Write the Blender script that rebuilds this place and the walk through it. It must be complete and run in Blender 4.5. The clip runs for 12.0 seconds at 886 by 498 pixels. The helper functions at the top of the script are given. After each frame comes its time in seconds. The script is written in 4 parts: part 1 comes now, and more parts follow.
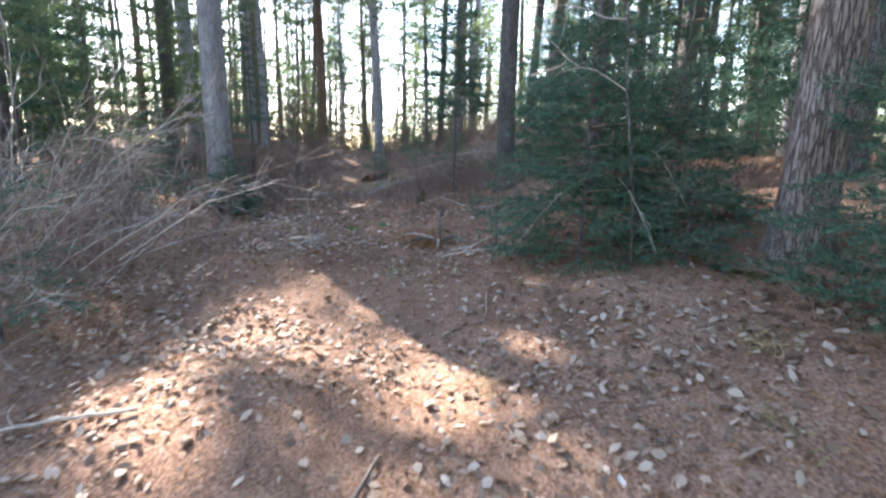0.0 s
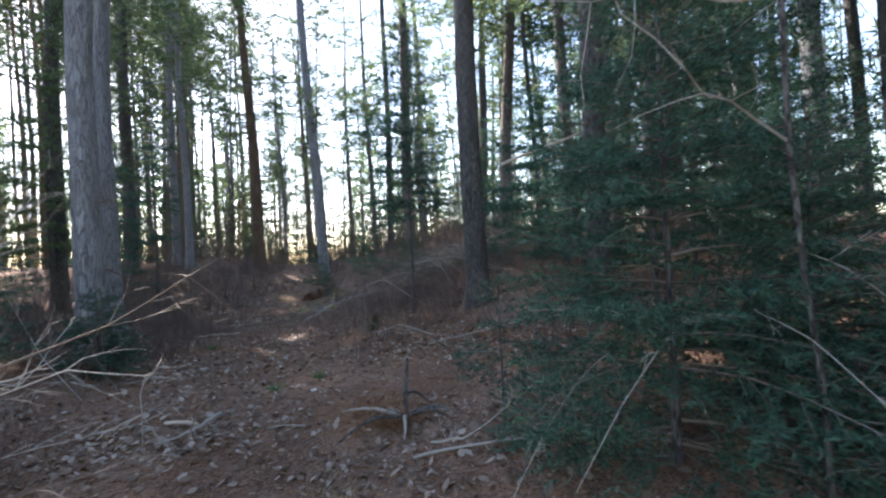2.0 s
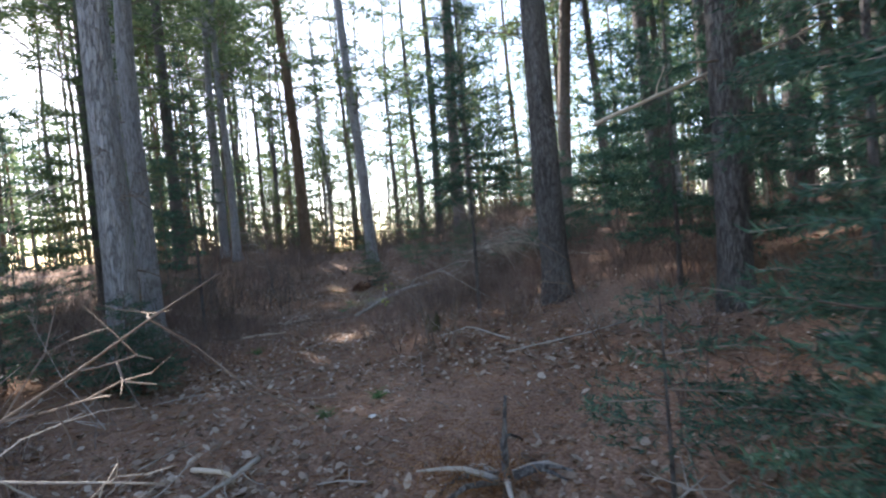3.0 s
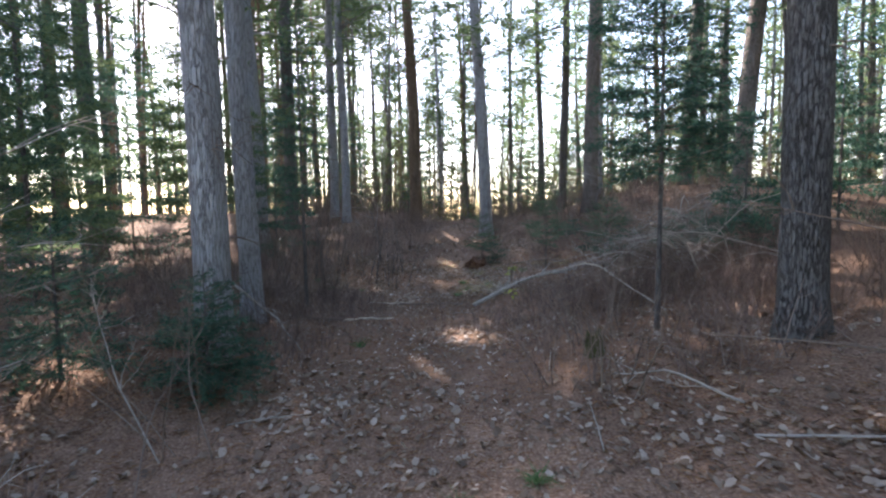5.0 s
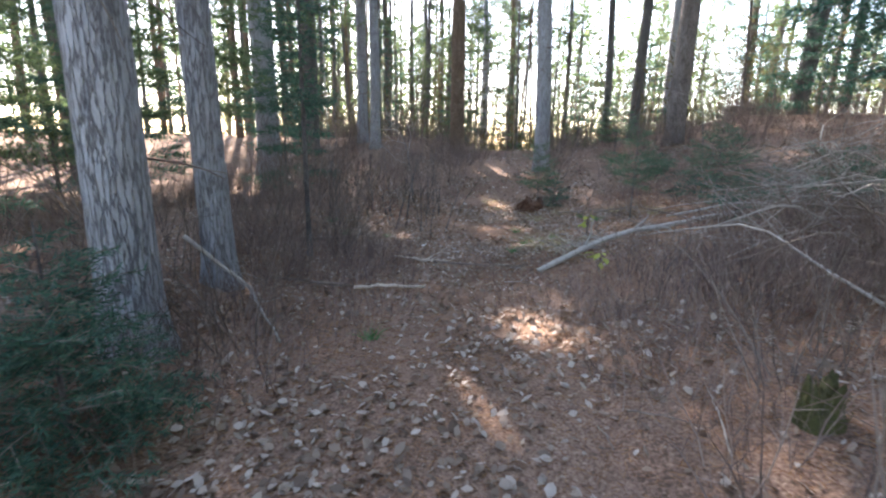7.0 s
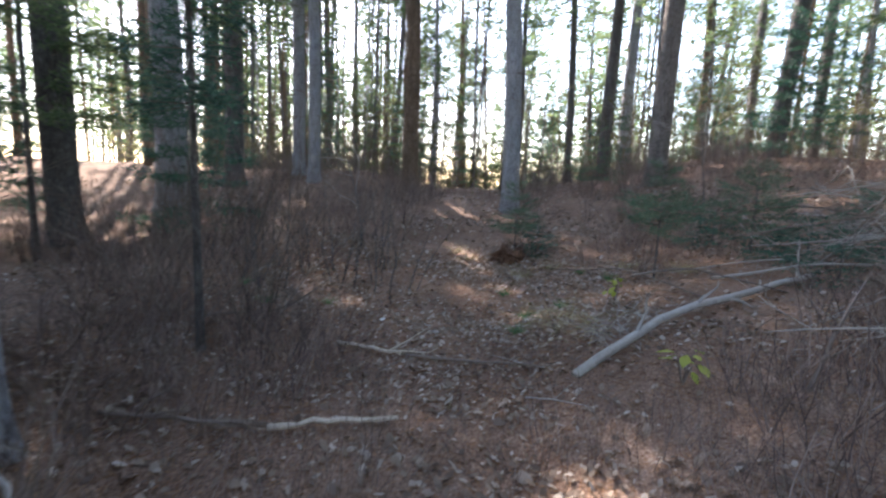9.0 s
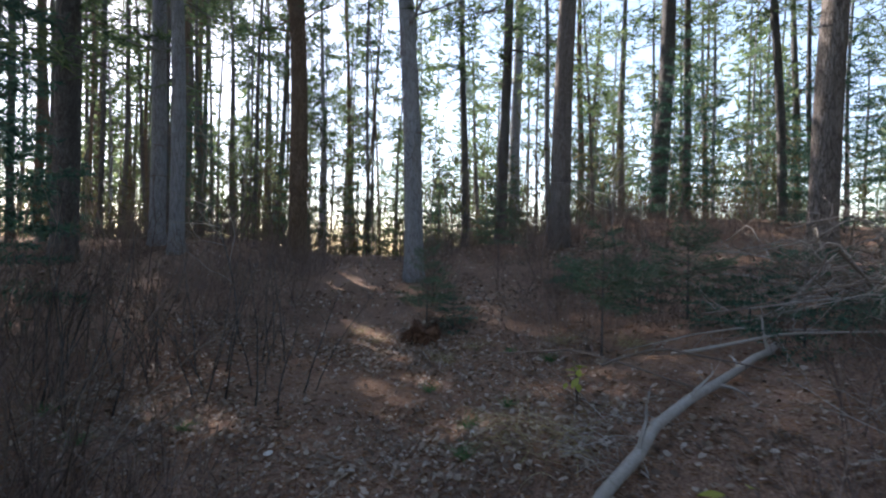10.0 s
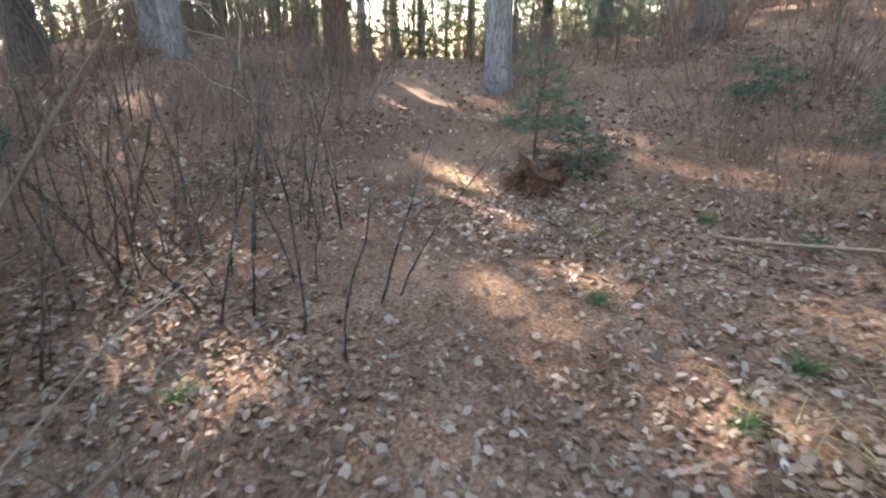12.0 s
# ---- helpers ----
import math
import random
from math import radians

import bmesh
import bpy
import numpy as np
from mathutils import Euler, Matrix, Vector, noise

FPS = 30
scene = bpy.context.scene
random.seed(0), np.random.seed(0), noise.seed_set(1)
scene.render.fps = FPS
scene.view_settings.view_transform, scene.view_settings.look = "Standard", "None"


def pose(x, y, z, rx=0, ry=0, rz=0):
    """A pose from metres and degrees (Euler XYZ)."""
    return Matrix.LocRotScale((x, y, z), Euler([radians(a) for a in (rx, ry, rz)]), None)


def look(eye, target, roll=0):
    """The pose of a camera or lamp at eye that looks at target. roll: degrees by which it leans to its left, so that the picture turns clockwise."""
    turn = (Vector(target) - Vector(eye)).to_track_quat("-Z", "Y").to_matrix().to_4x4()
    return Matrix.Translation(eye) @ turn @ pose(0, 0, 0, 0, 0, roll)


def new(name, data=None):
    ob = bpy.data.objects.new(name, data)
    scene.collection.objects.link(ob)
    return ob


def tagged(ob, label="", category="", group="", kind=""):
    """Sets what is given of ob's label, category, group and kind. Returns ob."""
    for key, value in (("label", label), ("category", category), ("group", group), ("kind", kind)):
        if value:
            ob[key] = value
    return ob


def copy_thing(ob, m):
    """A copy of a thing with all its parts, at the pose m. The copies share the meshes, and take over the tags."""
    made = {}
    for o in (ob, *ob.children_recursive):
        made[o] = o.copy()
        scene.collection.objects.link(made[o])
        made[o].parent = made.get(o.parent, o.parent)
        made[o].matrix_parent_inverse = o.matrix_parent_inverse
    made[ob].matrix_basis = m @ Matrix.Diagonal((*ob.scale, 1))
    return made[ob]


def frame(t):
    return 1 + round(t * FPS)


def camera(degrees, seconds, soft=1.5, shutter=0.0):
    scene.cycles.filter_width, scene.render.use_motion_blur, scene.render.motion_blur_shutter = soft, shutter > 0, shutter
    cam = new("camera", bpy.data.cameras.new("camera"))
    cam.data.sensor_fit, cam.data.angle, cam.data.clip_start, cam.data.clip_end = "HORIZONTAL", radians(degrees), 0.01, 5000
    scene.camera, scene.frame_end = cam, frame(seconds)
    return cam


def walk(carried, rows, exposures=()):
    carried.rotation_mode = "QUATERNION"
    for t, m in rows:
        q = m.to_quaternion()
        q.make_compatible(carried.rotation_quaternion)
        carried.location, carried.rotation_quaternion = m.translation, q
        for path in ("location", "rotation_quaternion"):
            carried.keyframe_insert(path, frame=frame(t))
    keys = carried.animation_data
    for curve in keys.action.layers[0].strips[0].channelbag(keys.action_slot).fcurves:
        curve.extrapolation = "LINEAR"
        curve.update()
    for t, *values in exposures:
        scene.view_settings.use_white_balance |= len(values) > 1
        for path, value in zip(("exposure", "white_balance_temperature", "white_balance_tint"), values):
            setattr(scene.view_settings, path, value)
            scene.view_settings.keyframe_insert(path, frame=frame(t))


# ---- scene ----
cam = camera(85.6, 12.0, soft=2.2, shutter=0.25)
PATH = [
    (0, (0.086, -0.068, 1.579), (0.075, 1.894, 1.19), 1.5),
    (0.5, (0.036, 0.437, 1.619), (0.15, 2.428, 1.464), 0.5),
    (1, (0.098, 0.981, 1.682), (0.325, 2.967, 1.632), -3.2),
    (1.5, (0.002, 1.471, 1.746), (0.18, 3.463, 1.791), -3.8),
    (2, (0.01, 1.996, 1.723), (0.194, 3.987, 1.747), -2.7),
    (2.5, (-0.025, 2.576, 1.747), (0.078, 4.574, 1.743), -4.2),
    (2.7, (-0.097, 2.792, 1.768), (-0.03, 4.791, 1.756), -4.6),
    (4.5, (-0.684, 4.167, 1.986), (-1.077, 6.113, 1.743), -1.8),
    (5, (-0.857, 4.679, 1.981), (-1.278, 6.628, 1.822), -0.7),
    (5.5, (-1.008, 5.194, 2.007), (-1.388, 7.151, 1.849), -0.1),
    (6, (-1.115, 5.744, 2.005), (-1.451, 7.71, 1.86), -1.4),
    (6.5, (-1.319, 6.216, 1.982), (-1.763, 8.163, 1.87), -0.4),
    (7, (-1.517, 6.754, 1.883), (-2.067, 8.627, 1.444), 1.1),
    (8.8, (-2.257, 8.417, 1.785), (-2.696, 10.344, 1.478), 1.4),
    (9, (-2.358, 8.616, 1.806), (-2.674, 10.571, 1.526), 2.5),
    (9.5, (-2.532, 9.191, 1.833), (-2.484, 11.188, 1.741), 1.6),
    (10, (-2.707, 9.722, 1.83), (-2.572, 11.718, 1.832), 1.1),
    (10.5, (-2.856, 10.274, 1.708), (-2.794, 12.259, 1.473), 0.7),
    (11, (-3.033, 10.85, 1.689), (-3.12, 12.794, 1.225), 0.7),
    (11.5, (-3.2, 11.37, 1.724), (-3.275, 13.258, 1.069), 0.7),
    (12, (-3.302, 11.917, 1.737), (-3.33, 13.767, 0.978), 0.2),
]
SUN_AZ, SUN_EL = 37.0, 36.0
EXPOSURES = [(0, 2.9, 7050, 16), (1, 2.3, 6950, 16), (2, 2.15, 6850, 16), (2.7, 2.15, 6900, 16), (4.5, 2.8, 7350, 20), (5.0, 2.4, 7150, 18), (6.5, 2.45, 7150, 18), (7, 3.05, 7350, 18), (8.8, 2.85, 7200, 18),
             (9.5, 1.65, 6950, 17), (10.2, 1.65, 7000, 17), (11, 2.55, 7500, 16), (12, 3.45, 8200, 17)]
walk(cam, [(t, look(e, g, r)) for t, e, g, r in PATH], EXPOSURES)

# ---- light ----
SUN_DIR = Vector((-math.sin(radians(SUN_AZ)) * math.cos(radians(SUN_EL)), math.cos(radians(SUN_AZ)) * math.cos(radians(SUN_EL)), math.sin(radians(SUN_EL))))
world = bpy.data.worlds.new("world")
scene.world = world
world.use_nodes = True
sky = world.node_tree.nodes.new("ShaderNodeTexSky")
sky.sky_type = "NISHITA"
sky.sun_disc = False
sky.sun_elevation = radians(SUN_EL)
sky.sun_rotation = radians(-SUN_AZ)
sky.dust_density = 0.5
world.node_tree.links.new(sky.outputs[0], world.node_tree.nodes["Background"].inputs[0])
world.node_tree.nodes["Background"].inputs[1].default_value = 0.15
sun = new("sun", bpy.data.lights.new("sun", "SUN"))
sun.data.energy = 5.0
sun.data.angle = radians(0.53)
sun.data.color = (1.0, 0.97, 0.92)
sun.matrix_world = look(SUN_DIR * 60, (0, 0, 0))


# ---- materials ----
def material(name, stops, rough=0.9, scale=4.0, stretch=(1, 1, 1), bump=0.0, bump_scale=30.0, island=0.0, through_light=0.0, spec=0.3, fine=0.5):
    """Colour from two sizes of noise over a ramp, varied by island, with a bump; through_light lets light pass as a leaf does."""
    m = bpy.data.materials.new(name)
    m.use_nodes = True
    n, l = m.node_tree.nodes, m.node_tree.links
    b = n["Principled BSDF"]
    b.inputs["Roughness"].default_value = rough
    b.inputs["Specular IOR Level"].default_value = spec
    tc = n.new("ShaderNodeTexCoord")
    mp = n.new("ShaderNodeMapping")
    mp.inputs["Scale"].default_value = stretch
    l.new(tc.outputs["Object"], mp.inputs[0])
    n1 = n.new("ShaderNodeTexNoise")
    n1.inputs["Scale"].default_value = scale
    n1.inputs["Detail"].default_value = 6
    n1.inputs["Roughness"].default_value = 0.65
    l.new(mp.outputs[0], n1.inputs["Vector"])
    n2 = n.new("ShaderNodeTexNoise")
    n2.inputs["Scale"].default_value = bump_scale
    n2.inputs["Detail"].default_value = 5
    l.new(mp.outputs[0], n2.inputs["Vector"])
    mix = n.new("ShaderNodeMix")
    mix.inputs[0].default_value = fine
    l.new(n1.outputs[0], mix.inputs[2])
    l.new(n2.outputs[0], mix.inputs[3])
    fac = mix.outputs[0]
    if island:
        g = n.new("ShaderNodeNewGeometry")
        mi = n.new("ShaderNodeMix")
        mi.inputs[0].default_value = island
        l.new(fac, mi.inputs[2])
        l.new(g.outputs["Random Per Island"], mi.inputs[3])
        fac = mi.outputs[0]
    r = n.new("ShaderNodeValToRGB")
    while len(r.color_ramp.elements) < len(stops):
        r.color_ramp.elements.new(0.5)
    for e, (p, c) in zip(r.color_ramp.elements, stops):
        e.position, e.color = p, (*c, 1)
    l.new(fac, r.inputs[0])
    l.new(r.outputs[0], b.inputs["Base Color"])
    if bump:
        bp = n.new("ShaderNodeBump")
        bp.inputs["Strength"].default_value = bump
        bp.inputs["Distance"].default_value = 0.02
        l.new(mix.outputs[0], bp.inputs["Height"])
        l.new(bp.outputs[0], b.inputs["Normal"])
    if through_light:
        t = n.new("ShaderNodeBsdfTranslucent")
        l.new(r.outputs[0], t.inputs["Color"])
        ms = n.new("ShaderNodeMixShader")
        ms.inputs[0].default_value = through_light
        l.new(b.outputs[0], ms.inputs[1])
        l.new(t.outputs[0], ms.inputs[2])
        l.new(ms.outputs[0], n["Material Output"].inputs["Surface"])
    return m


def bark_material(name, dark, mid, light, scale=1.0):
    """Furrowed bark: tall narrow plates with dark cracks, blotched with lichen."""
    m = material(name, [(0.3, dark), (0.5, mid), (0.72, light)], rough=0.92, scale=5, stretch=(1, 1, 0.35), bump=0.6, bump_scale=60, spec=0.2)
    n, l = m.node_tree.nodes, m.node_tree.links
    tc = n.new("ShaderNodeTexCoord")
    mp = n.new("ShaderNodeMapping")
    mp.inputs["Scale"].default_value = (32 * scale, 32 * scale, 4.0 * scale)
    l.new(tc.outputs["Object"], mp.inputs[0])
    wob = n.new("ShaderNodeTexNoise")
    wob.inputs["Scale"].default_value = 3
    l.new(mp.outputs[0], wob.inputs["Vector"])
    add = n.new("ShaderNodeVectorMath")
    add.operation = "ADD"
    l.new(mp.outputs[0], add.inputs[0])
    l.new(wob.outputs["Color"], add.inputs[1])
    v = n.new("ShaderNodeTexVoronoi")
    v.feature = "DISTANCE_TO_EDGE"
    v.inputs["Scale"].default_value = 1.0
    l.new(add.outputs[0], v.inputs["Vector"])
    ramp = n.new("ShaderNodeValToRGB")
    ramp.color_ramp.elements[0].position, ramp.color_ramp.elements[0].color = 0.0, (0.42, 0.395, 0.39, 1)
    ramp.color_ramp.elements[1].position, ramp.color_ramp.elements[1].color = 0.13, (1, 1, 1, 1)
    l.new(v.outputs[0], ramp.inputs[0])
    b = n["Principled BSDF"]
    base = b.inputs["Base Color"].links[0].from_socket
    mul = n.new("ShaderNodeMix")
    mul.data_type, mul.blend_type = "RGBA", "MULTIPLY"
    mul.inputs[0].default_value = 0.85
    l.new(base, mul.inputs[6])
    l.new(ramp.outputs[0], mul.inputs[7])
    l.new(mul.outputs[2], b.inputs["Base Color"])
    bp2 = n.new("ShaderNodeBump")
    bp2.inputs["Strength"].default_value = 0.9
    bp2.inputs["Distance"].default_value = 0.03
    l.new(ramp.outputs[0], bp2.inputs["Height"])
    l.new(b.inputs["Normal"].links[0].from_socket, bp2.inputs["Normal"])
    l.new(bp2.outputs[0], b.inputs["Normal"])
    return m


BARK = bark_material("pine_bark", (0.25, 0.245, 0.25), (0.335, 0.345, 0.37), (0.43, 0.445, 0.485))
BARK_MID = bark_material("brown_grey_bark", (0.12, 0.1, 0.09), (0.22, 0.19, 0.175), (0.36, 0.33, 0.31), 1.0)
BARK_DARK = bark_material("dark_bark", (0.075, 0.068, 0.064), (0.145, 0.138, 0.135), (0.25, 0.25, 0.258), 1.5)
BARK_RED = bark_material("red_bark", (0.11, 0.075, 0.055), (0.2, 0.14, 0.1), (0.28, 0.22, 0.18), 1.3)
TWIG = material("grey_brown_twig", [(0.3, (0.10, 0.075, 0.06)), (0.6, (0.2, 0.155, 0.13)), (0.8, (0.3, 0.26, 0.23))], scale=9, island=0.5)
DEADWOOD = material("weathered_dead_wood", [(0.3, (0.2, 0.175, 0.15)), (0.55, (0.36, 0.33, 0.3)), (0.8, (0.52, 0.49, 0.45))], scale=14, stretch=(1, 1, 0.3), bump=0.4, bump_scale=80, island=0.3)
PALEWOOD = material("pale_barkless_wood", [(0.3, (0.36, 0.29, 0.22)), (0.6, (0.56, 0.48, 0.39)), (0.85, (0.68, 0.62, 0.53))], scale=12, bump=0.3, bump_scale=70)
NEEDLE = material("fir_needles", [(0.2, (0.02, 0.062, 0.044)), (0.5, (0.044, 0.12, 0.084)), (0.85, (0.105, 0.215, 0.14))], rough=0.55, scale=3, island=0.6, through_light=0.35, spec=0.4)
PINE_NEEDLE = material("pine_needles", [(0.2, (0.06, 0.105, 0.055)), (0.5, (0.115, 0.175, 0.085)), (0.85, (0.22, 0.27, 0.13))], rough=0.55, scale=2, island=0.6, through_light=0.62, spec=0.4)
SOFT_NEEDLE = material("young_pine_needles", [(0.2, (0.05, 0.105, 0.065)), (0.5, (0.09, 0.165, 0.1)), (0.85, (0.15, 0.23, 0.135))], rough=0.5, scale=3, island=0.6, through_light=0.35)
DEAD_NEEDLE = material("dead_rust_needles", [(0.2, (0.13, 0.06, 0.03)), (0.5, (0.24, 0.12, 0.06)), (0.85, (0.36, 0.2, 0.1))], scale=4, island=0.7, through_light=0.2)
LITTER = material("needle_litter", [(0.33, (0.062, 0.043, 0.032)), (0.46, (0.175, 0.108, 0.078)), (0.56, (0.265, 0.17, 0.126)), (0.67, (0.39, 0.285, 0.22))], rough=0.95, scale=0.9, bump=1.0, bump_scale=55, spec=0.1, fine=0.62)
LEAF = material("dry_leaves", [(0.1, (0.11, 0.073, 0.053)), (0.4, (0.21, 0.148, 0.11)), (0.65, (0.31, 0.24, 0.19)), (0.92, (0.46, 0.39, 0.335))], rough=0.7, scale=20, island=0.8, through_light=0.15, spec=0.35)
PALE_LEAF = material("bleached_leaf", [(0.2, (0.5, 0.47, 0.44)), (0.8, (0.75, 0.73, 0.71))], rough=0.7, scale=30, bump=0.2)
MOSS = material("green_moss", [(0.25, (0.035, 0.03, 0.015)), (0.5, (0.06, 0.062, 0.022)), (0.8, (0.1, 0.11, 0.04))], scale=14, bump=1.0, bump_scale=90)
ROTTEN = material("rotten_red_wood", [(0.25, (0.035, 0.017, 0.01)), (0.5, (0.11, 0.052, 0.03)), (0.8, (0.24, 0.13, 0.075))], scale=10, stretch=(1, 1, 0.3), bump=1.0, bump_scale=40)
GRASS = material("dry_grass", [(0.2, (0.2, 0.17, 0.08)), (0.55, (0.36, 0.31, 0.17)), (0.9, (0.5, 0.44, 0.28))], scale=5, island=0.8, through_light=0.3)
GREEN_GRASS = material("green_grass", [(0.2, (0.05, 0.09, 0.03)), (0.8, (0.16, 0.2, 0.08))], scale=5, island=0.8, through_light=0.3)
YELLOW = material("yellow_green_leaves", [(0.2, (0.16, 0.2, 0.035)), (0.8, (0.42, 0.45, 0.09))], rough=0.5, scale=12, island=0.6, through_light=0.45)

# ---- ground shape ----
rng = np.random.RandomState(7)
KY = np.array([-400, -30, -8, 0, 3, 6, 9, 12, 14.5, 16.5, 20, 23, 30, 60, 120, 400.0])
KZ = np.array([-3, -0.6, -0.15, 0.03, 0.27, 0.41, 0.4, 0.43, 0.49, 0.69, 1.4, 1.6, 1.2, 0.2, -2, -12.0])
CY = np.array([-10, 0, 4, 7, 12, 16, 22, 40.0])
CX = np.array([-0.2, -0.2, -0.8, -1.7, -3.0, -3.2, -3.6, -5.0])
_wx = rng.uniform(-1, 1, (24, 2)) * np.array([1.0, 1.0])
_wp = rng.uniform(0, 6.28, 24)
_wf = np.geomspace(0.6, 9.0, 24)


def ground_z(x, y):
    """Height of the forest floor: an old track in a shallow trough that climbs to a low crest."""
    x, y = np.asarray(x, float), np.asarray(y, float)
    z = sum(np.interp(y + o, KY, KZ) for o in (-1.0, -0.5, 0, 0.5, 1.0)) / 5
    off = x - np.interp(y, CY, CX)
    grow = 0.35 + 0.65 * np.clip((y - 3) / 4, 0, 1)
    right = np.clip((y + 1) / 3, 0.2, 1) * (1.25 - 0.25 * np.clip((y - 4) / 3, 0, 1))
    fall = np.clip((34 - y) / 12, 0, 1)
    z = z + fall * (0.215 * right * np.clip(off - 0.7, 0, 5.4) + 0.26 * grow * np.clip(-off - 1.4, 0, 1.7))
    near = np.clip(1.5 - np.hypot(x + 1.5, y - 8) / 40, 0, 1)
    for (a, b), p, f in zip(_wx, _wp, _wf):
        z = z + near * 0.016 / f ** 0.6 * np.sin(f * (a * x + b * y) * 1.4 + p + 0.7 * np.sin(0.5 * f * x))
    return z


# ---- mesh helpers ----
class Soup:
    """Triangles gathered in arrays and turned into one mesh."""

    def __init__(self):
        self.v, self.f, self.n = [], [], 0

    def add(self, v, f):
        if len(v):
            self.v.append(np.asarray(v, float).reshape(-1, 3))
            self.f.append(np.asarray(f, int).reshape(-1, 3) + self.n)
            self.n += len(self.v[-1])
        return self

    def mesh(self, name, mat, smooth=False):
        v = np.concatenate(self.v) if self.v else np.zeros((0, 3))
        f = np.concatenate(self.f) if self.f else np.zeros((0, 3), int)
        me = bpy.data.meshes.new(name)
        me.vertices.add(len(v))
        me.vertices.foreach_set("co", v.astype(np.float32).ravel())
        me.loops.add(len(f) * 3)
        me.loops.foreach_set("vertex_index", f.astype(np.int32).ravel())
        me.polygons.add(len(f))
        me.polygons.foreach_set("loop_start", np.arange(0, len(f) * 3, 3, dtype=np.int32))
        me.polygons.foreach_set("use_smooth", np.full(len(f), smooth))
        me.materials.append(mat)
        me.update(calc_edges=True)
        return me


def part(name, soup, mat, parent, label="", smooth=False, kind=""):
    ob = new(name, soup.mesh(name, mat, smooth))
    ob.parent = parent
    return tagged(ob, label, kind=kind)


def thing(name, x, y, label, category, group="", sink=0.0):
    ob = new(name)
    ob.empty_display_size = 0.2
    ob.location = (x, y, float(ground_z(x, y)) - sink)
    return tagged(ob, label, category, group)


def unit(a):
    return a / np.maximum(np.linalg.norm(a, axis=-1, keepdims=True), 1e-9)


def tube(p, r, sides=6, cap=True):
    """A tapering tube along the points p with radii r."""
    p, r = np.asarray(p, float), np.broadcast_to(np.asarray(r, float), (len(p),))
    t = unit(np.gradient(p, axis=0))
    ref = np.array([0, 0, 1.0]) if abs(t[0, 2]) < 0.8 else np.array([1.0, 0, 0])
    a = unit(np.cross(t, ref))
    b = np.cross(t, a)
    th = np.linspace(0, 2 * np.pi, sides, endpoint=False)
    ring = np.cos(th)[None, :, None] * a[:, None] + np.sin(th)[None, :, None] * b[:, None]
    v = (p[:, None] + ring * r[:, None, None]).reshape(-1, 3)
    i, j = np.meshgrid(np.arange(len(p) - 1), np.arange(sides), indexing="ij")
    k = (j + 1) % sides
    q = np.stack([i * sides + j, i * sides + k, (i + 1) * sides + k, (i + 1) * sides + j], -1).reshape(-1, 4)
    f = np.concatenate([q[:, [0, 1, 2]], q[:, [0, 2, 3]]])
    if cap:
        v = np.concatenate([v, p[:1], p[-1:]])
        c = np.arange(sides)
        d = (c + 1) % sides
        m, o = len(v) - 2, (len(p) - 1) * sides
        f = np.concatenate([f, np.stack([d, c, np.full(sides, m)], -1), np.stack([c + o, d + o, np.full(sides, m + 1)], -1)])
    return v, f


def wander(rs, start, way, length, n=6, bend=0.2, droop=0.0):
    """A crooked line of n points."""
    d = unit(np.asarray(way, float))
    p = [np.asarray(start, float)]
    for _ in range(n - 1):
        d = unit(d + rs.normal(0, bend, 3) + np.array([0, 0, -droop]))
        p.append(p[-1] + d * length / (n - 1))
    return np.array(p)


def needles(rs, base, way, length, width):
    """One narrow triangle for each base point."""
    way = unit(way)
    side = unit(np.cross(way, rs.normal(0, 1, way.shape))) * np.asarray(width).reshape(-1, 1) * 0.5
    tip = base + way * np.asarray(length).reshape(-1, 1)
    v = np.stack([base - side, base + side, tip], 1).reshape(-1, 3)
    return v, np.arange(len(v)).reshape(-1, 3)


# gaps in the canopy, by the places on the floor that the sun reaches: x, y, radius
GAPS = np.array([(-1.15, 4.5, 0.16), (-0.9, 4.05, 0.24), (-0.65, 3.65, 0.28), (-1.2, 3.4, 0.26), (-0.75, 3.25, 0.28), (-0.3, 3.15, 0.26), (0.0, 2.9, 0.22), (0.22, 2.62, 0.2), (0.1, 2.42, 0.16), (-1.5, 2.15, 0.2), (-1.62, 2.95, 0.1), (0.7, 2.95, 0.08), (0.85, 3.75, 0.1),
                 (-1.65, 10.3, 0.17), (-1.95, 10.65, 0.12), (-2.0, 9.35, 0.15), (-0.66, 8.7, 0.05), (-3.2, 11.0, 0.09), (-3.2, 16.3, 0.22), (-2.85, 15.5, 0.08), (-0.4, 13.9, 0.12), (-0.33, 13.3, 0.1), (-2.4, 14.4, 0.06), (-2.25, 13.8, 0.05), (-2.2, 13.2, 0.08),
                 (-6.2, 9.2, 0.5), (-8.0, 15.0, 0.9), (-2.6, 3.4, 0.16), (-4.5, 7.4, 0.3), (-3.6, 18.7, 0.2)])
GAP_P = np.column_stack([GAPS[:, :2], ground_z(GAPS[:, 0], GAPS[:, 1])])
GAP_R = GAPS[:, 2] + np.where(GAPS[:, 1] < 5, 0.16, 0.1)
SD = np.array(SUN_DIR)


def shades_track(x, y, h):
    """True where a trunk of height h would throw its shadow across the sunlit stretch of the track."""
    a = SD[:2] / np.linalg.norm(SD[:2])
    v = np.array([x, y]) - GAPS[:11, :2]
    along = v @ a
    return bool(np.any((along > 1) & (along * 0.727 < h) & (np.abs(v[:, 0] * a[1] - v[:, 1] * a[0]) < 0.32)))


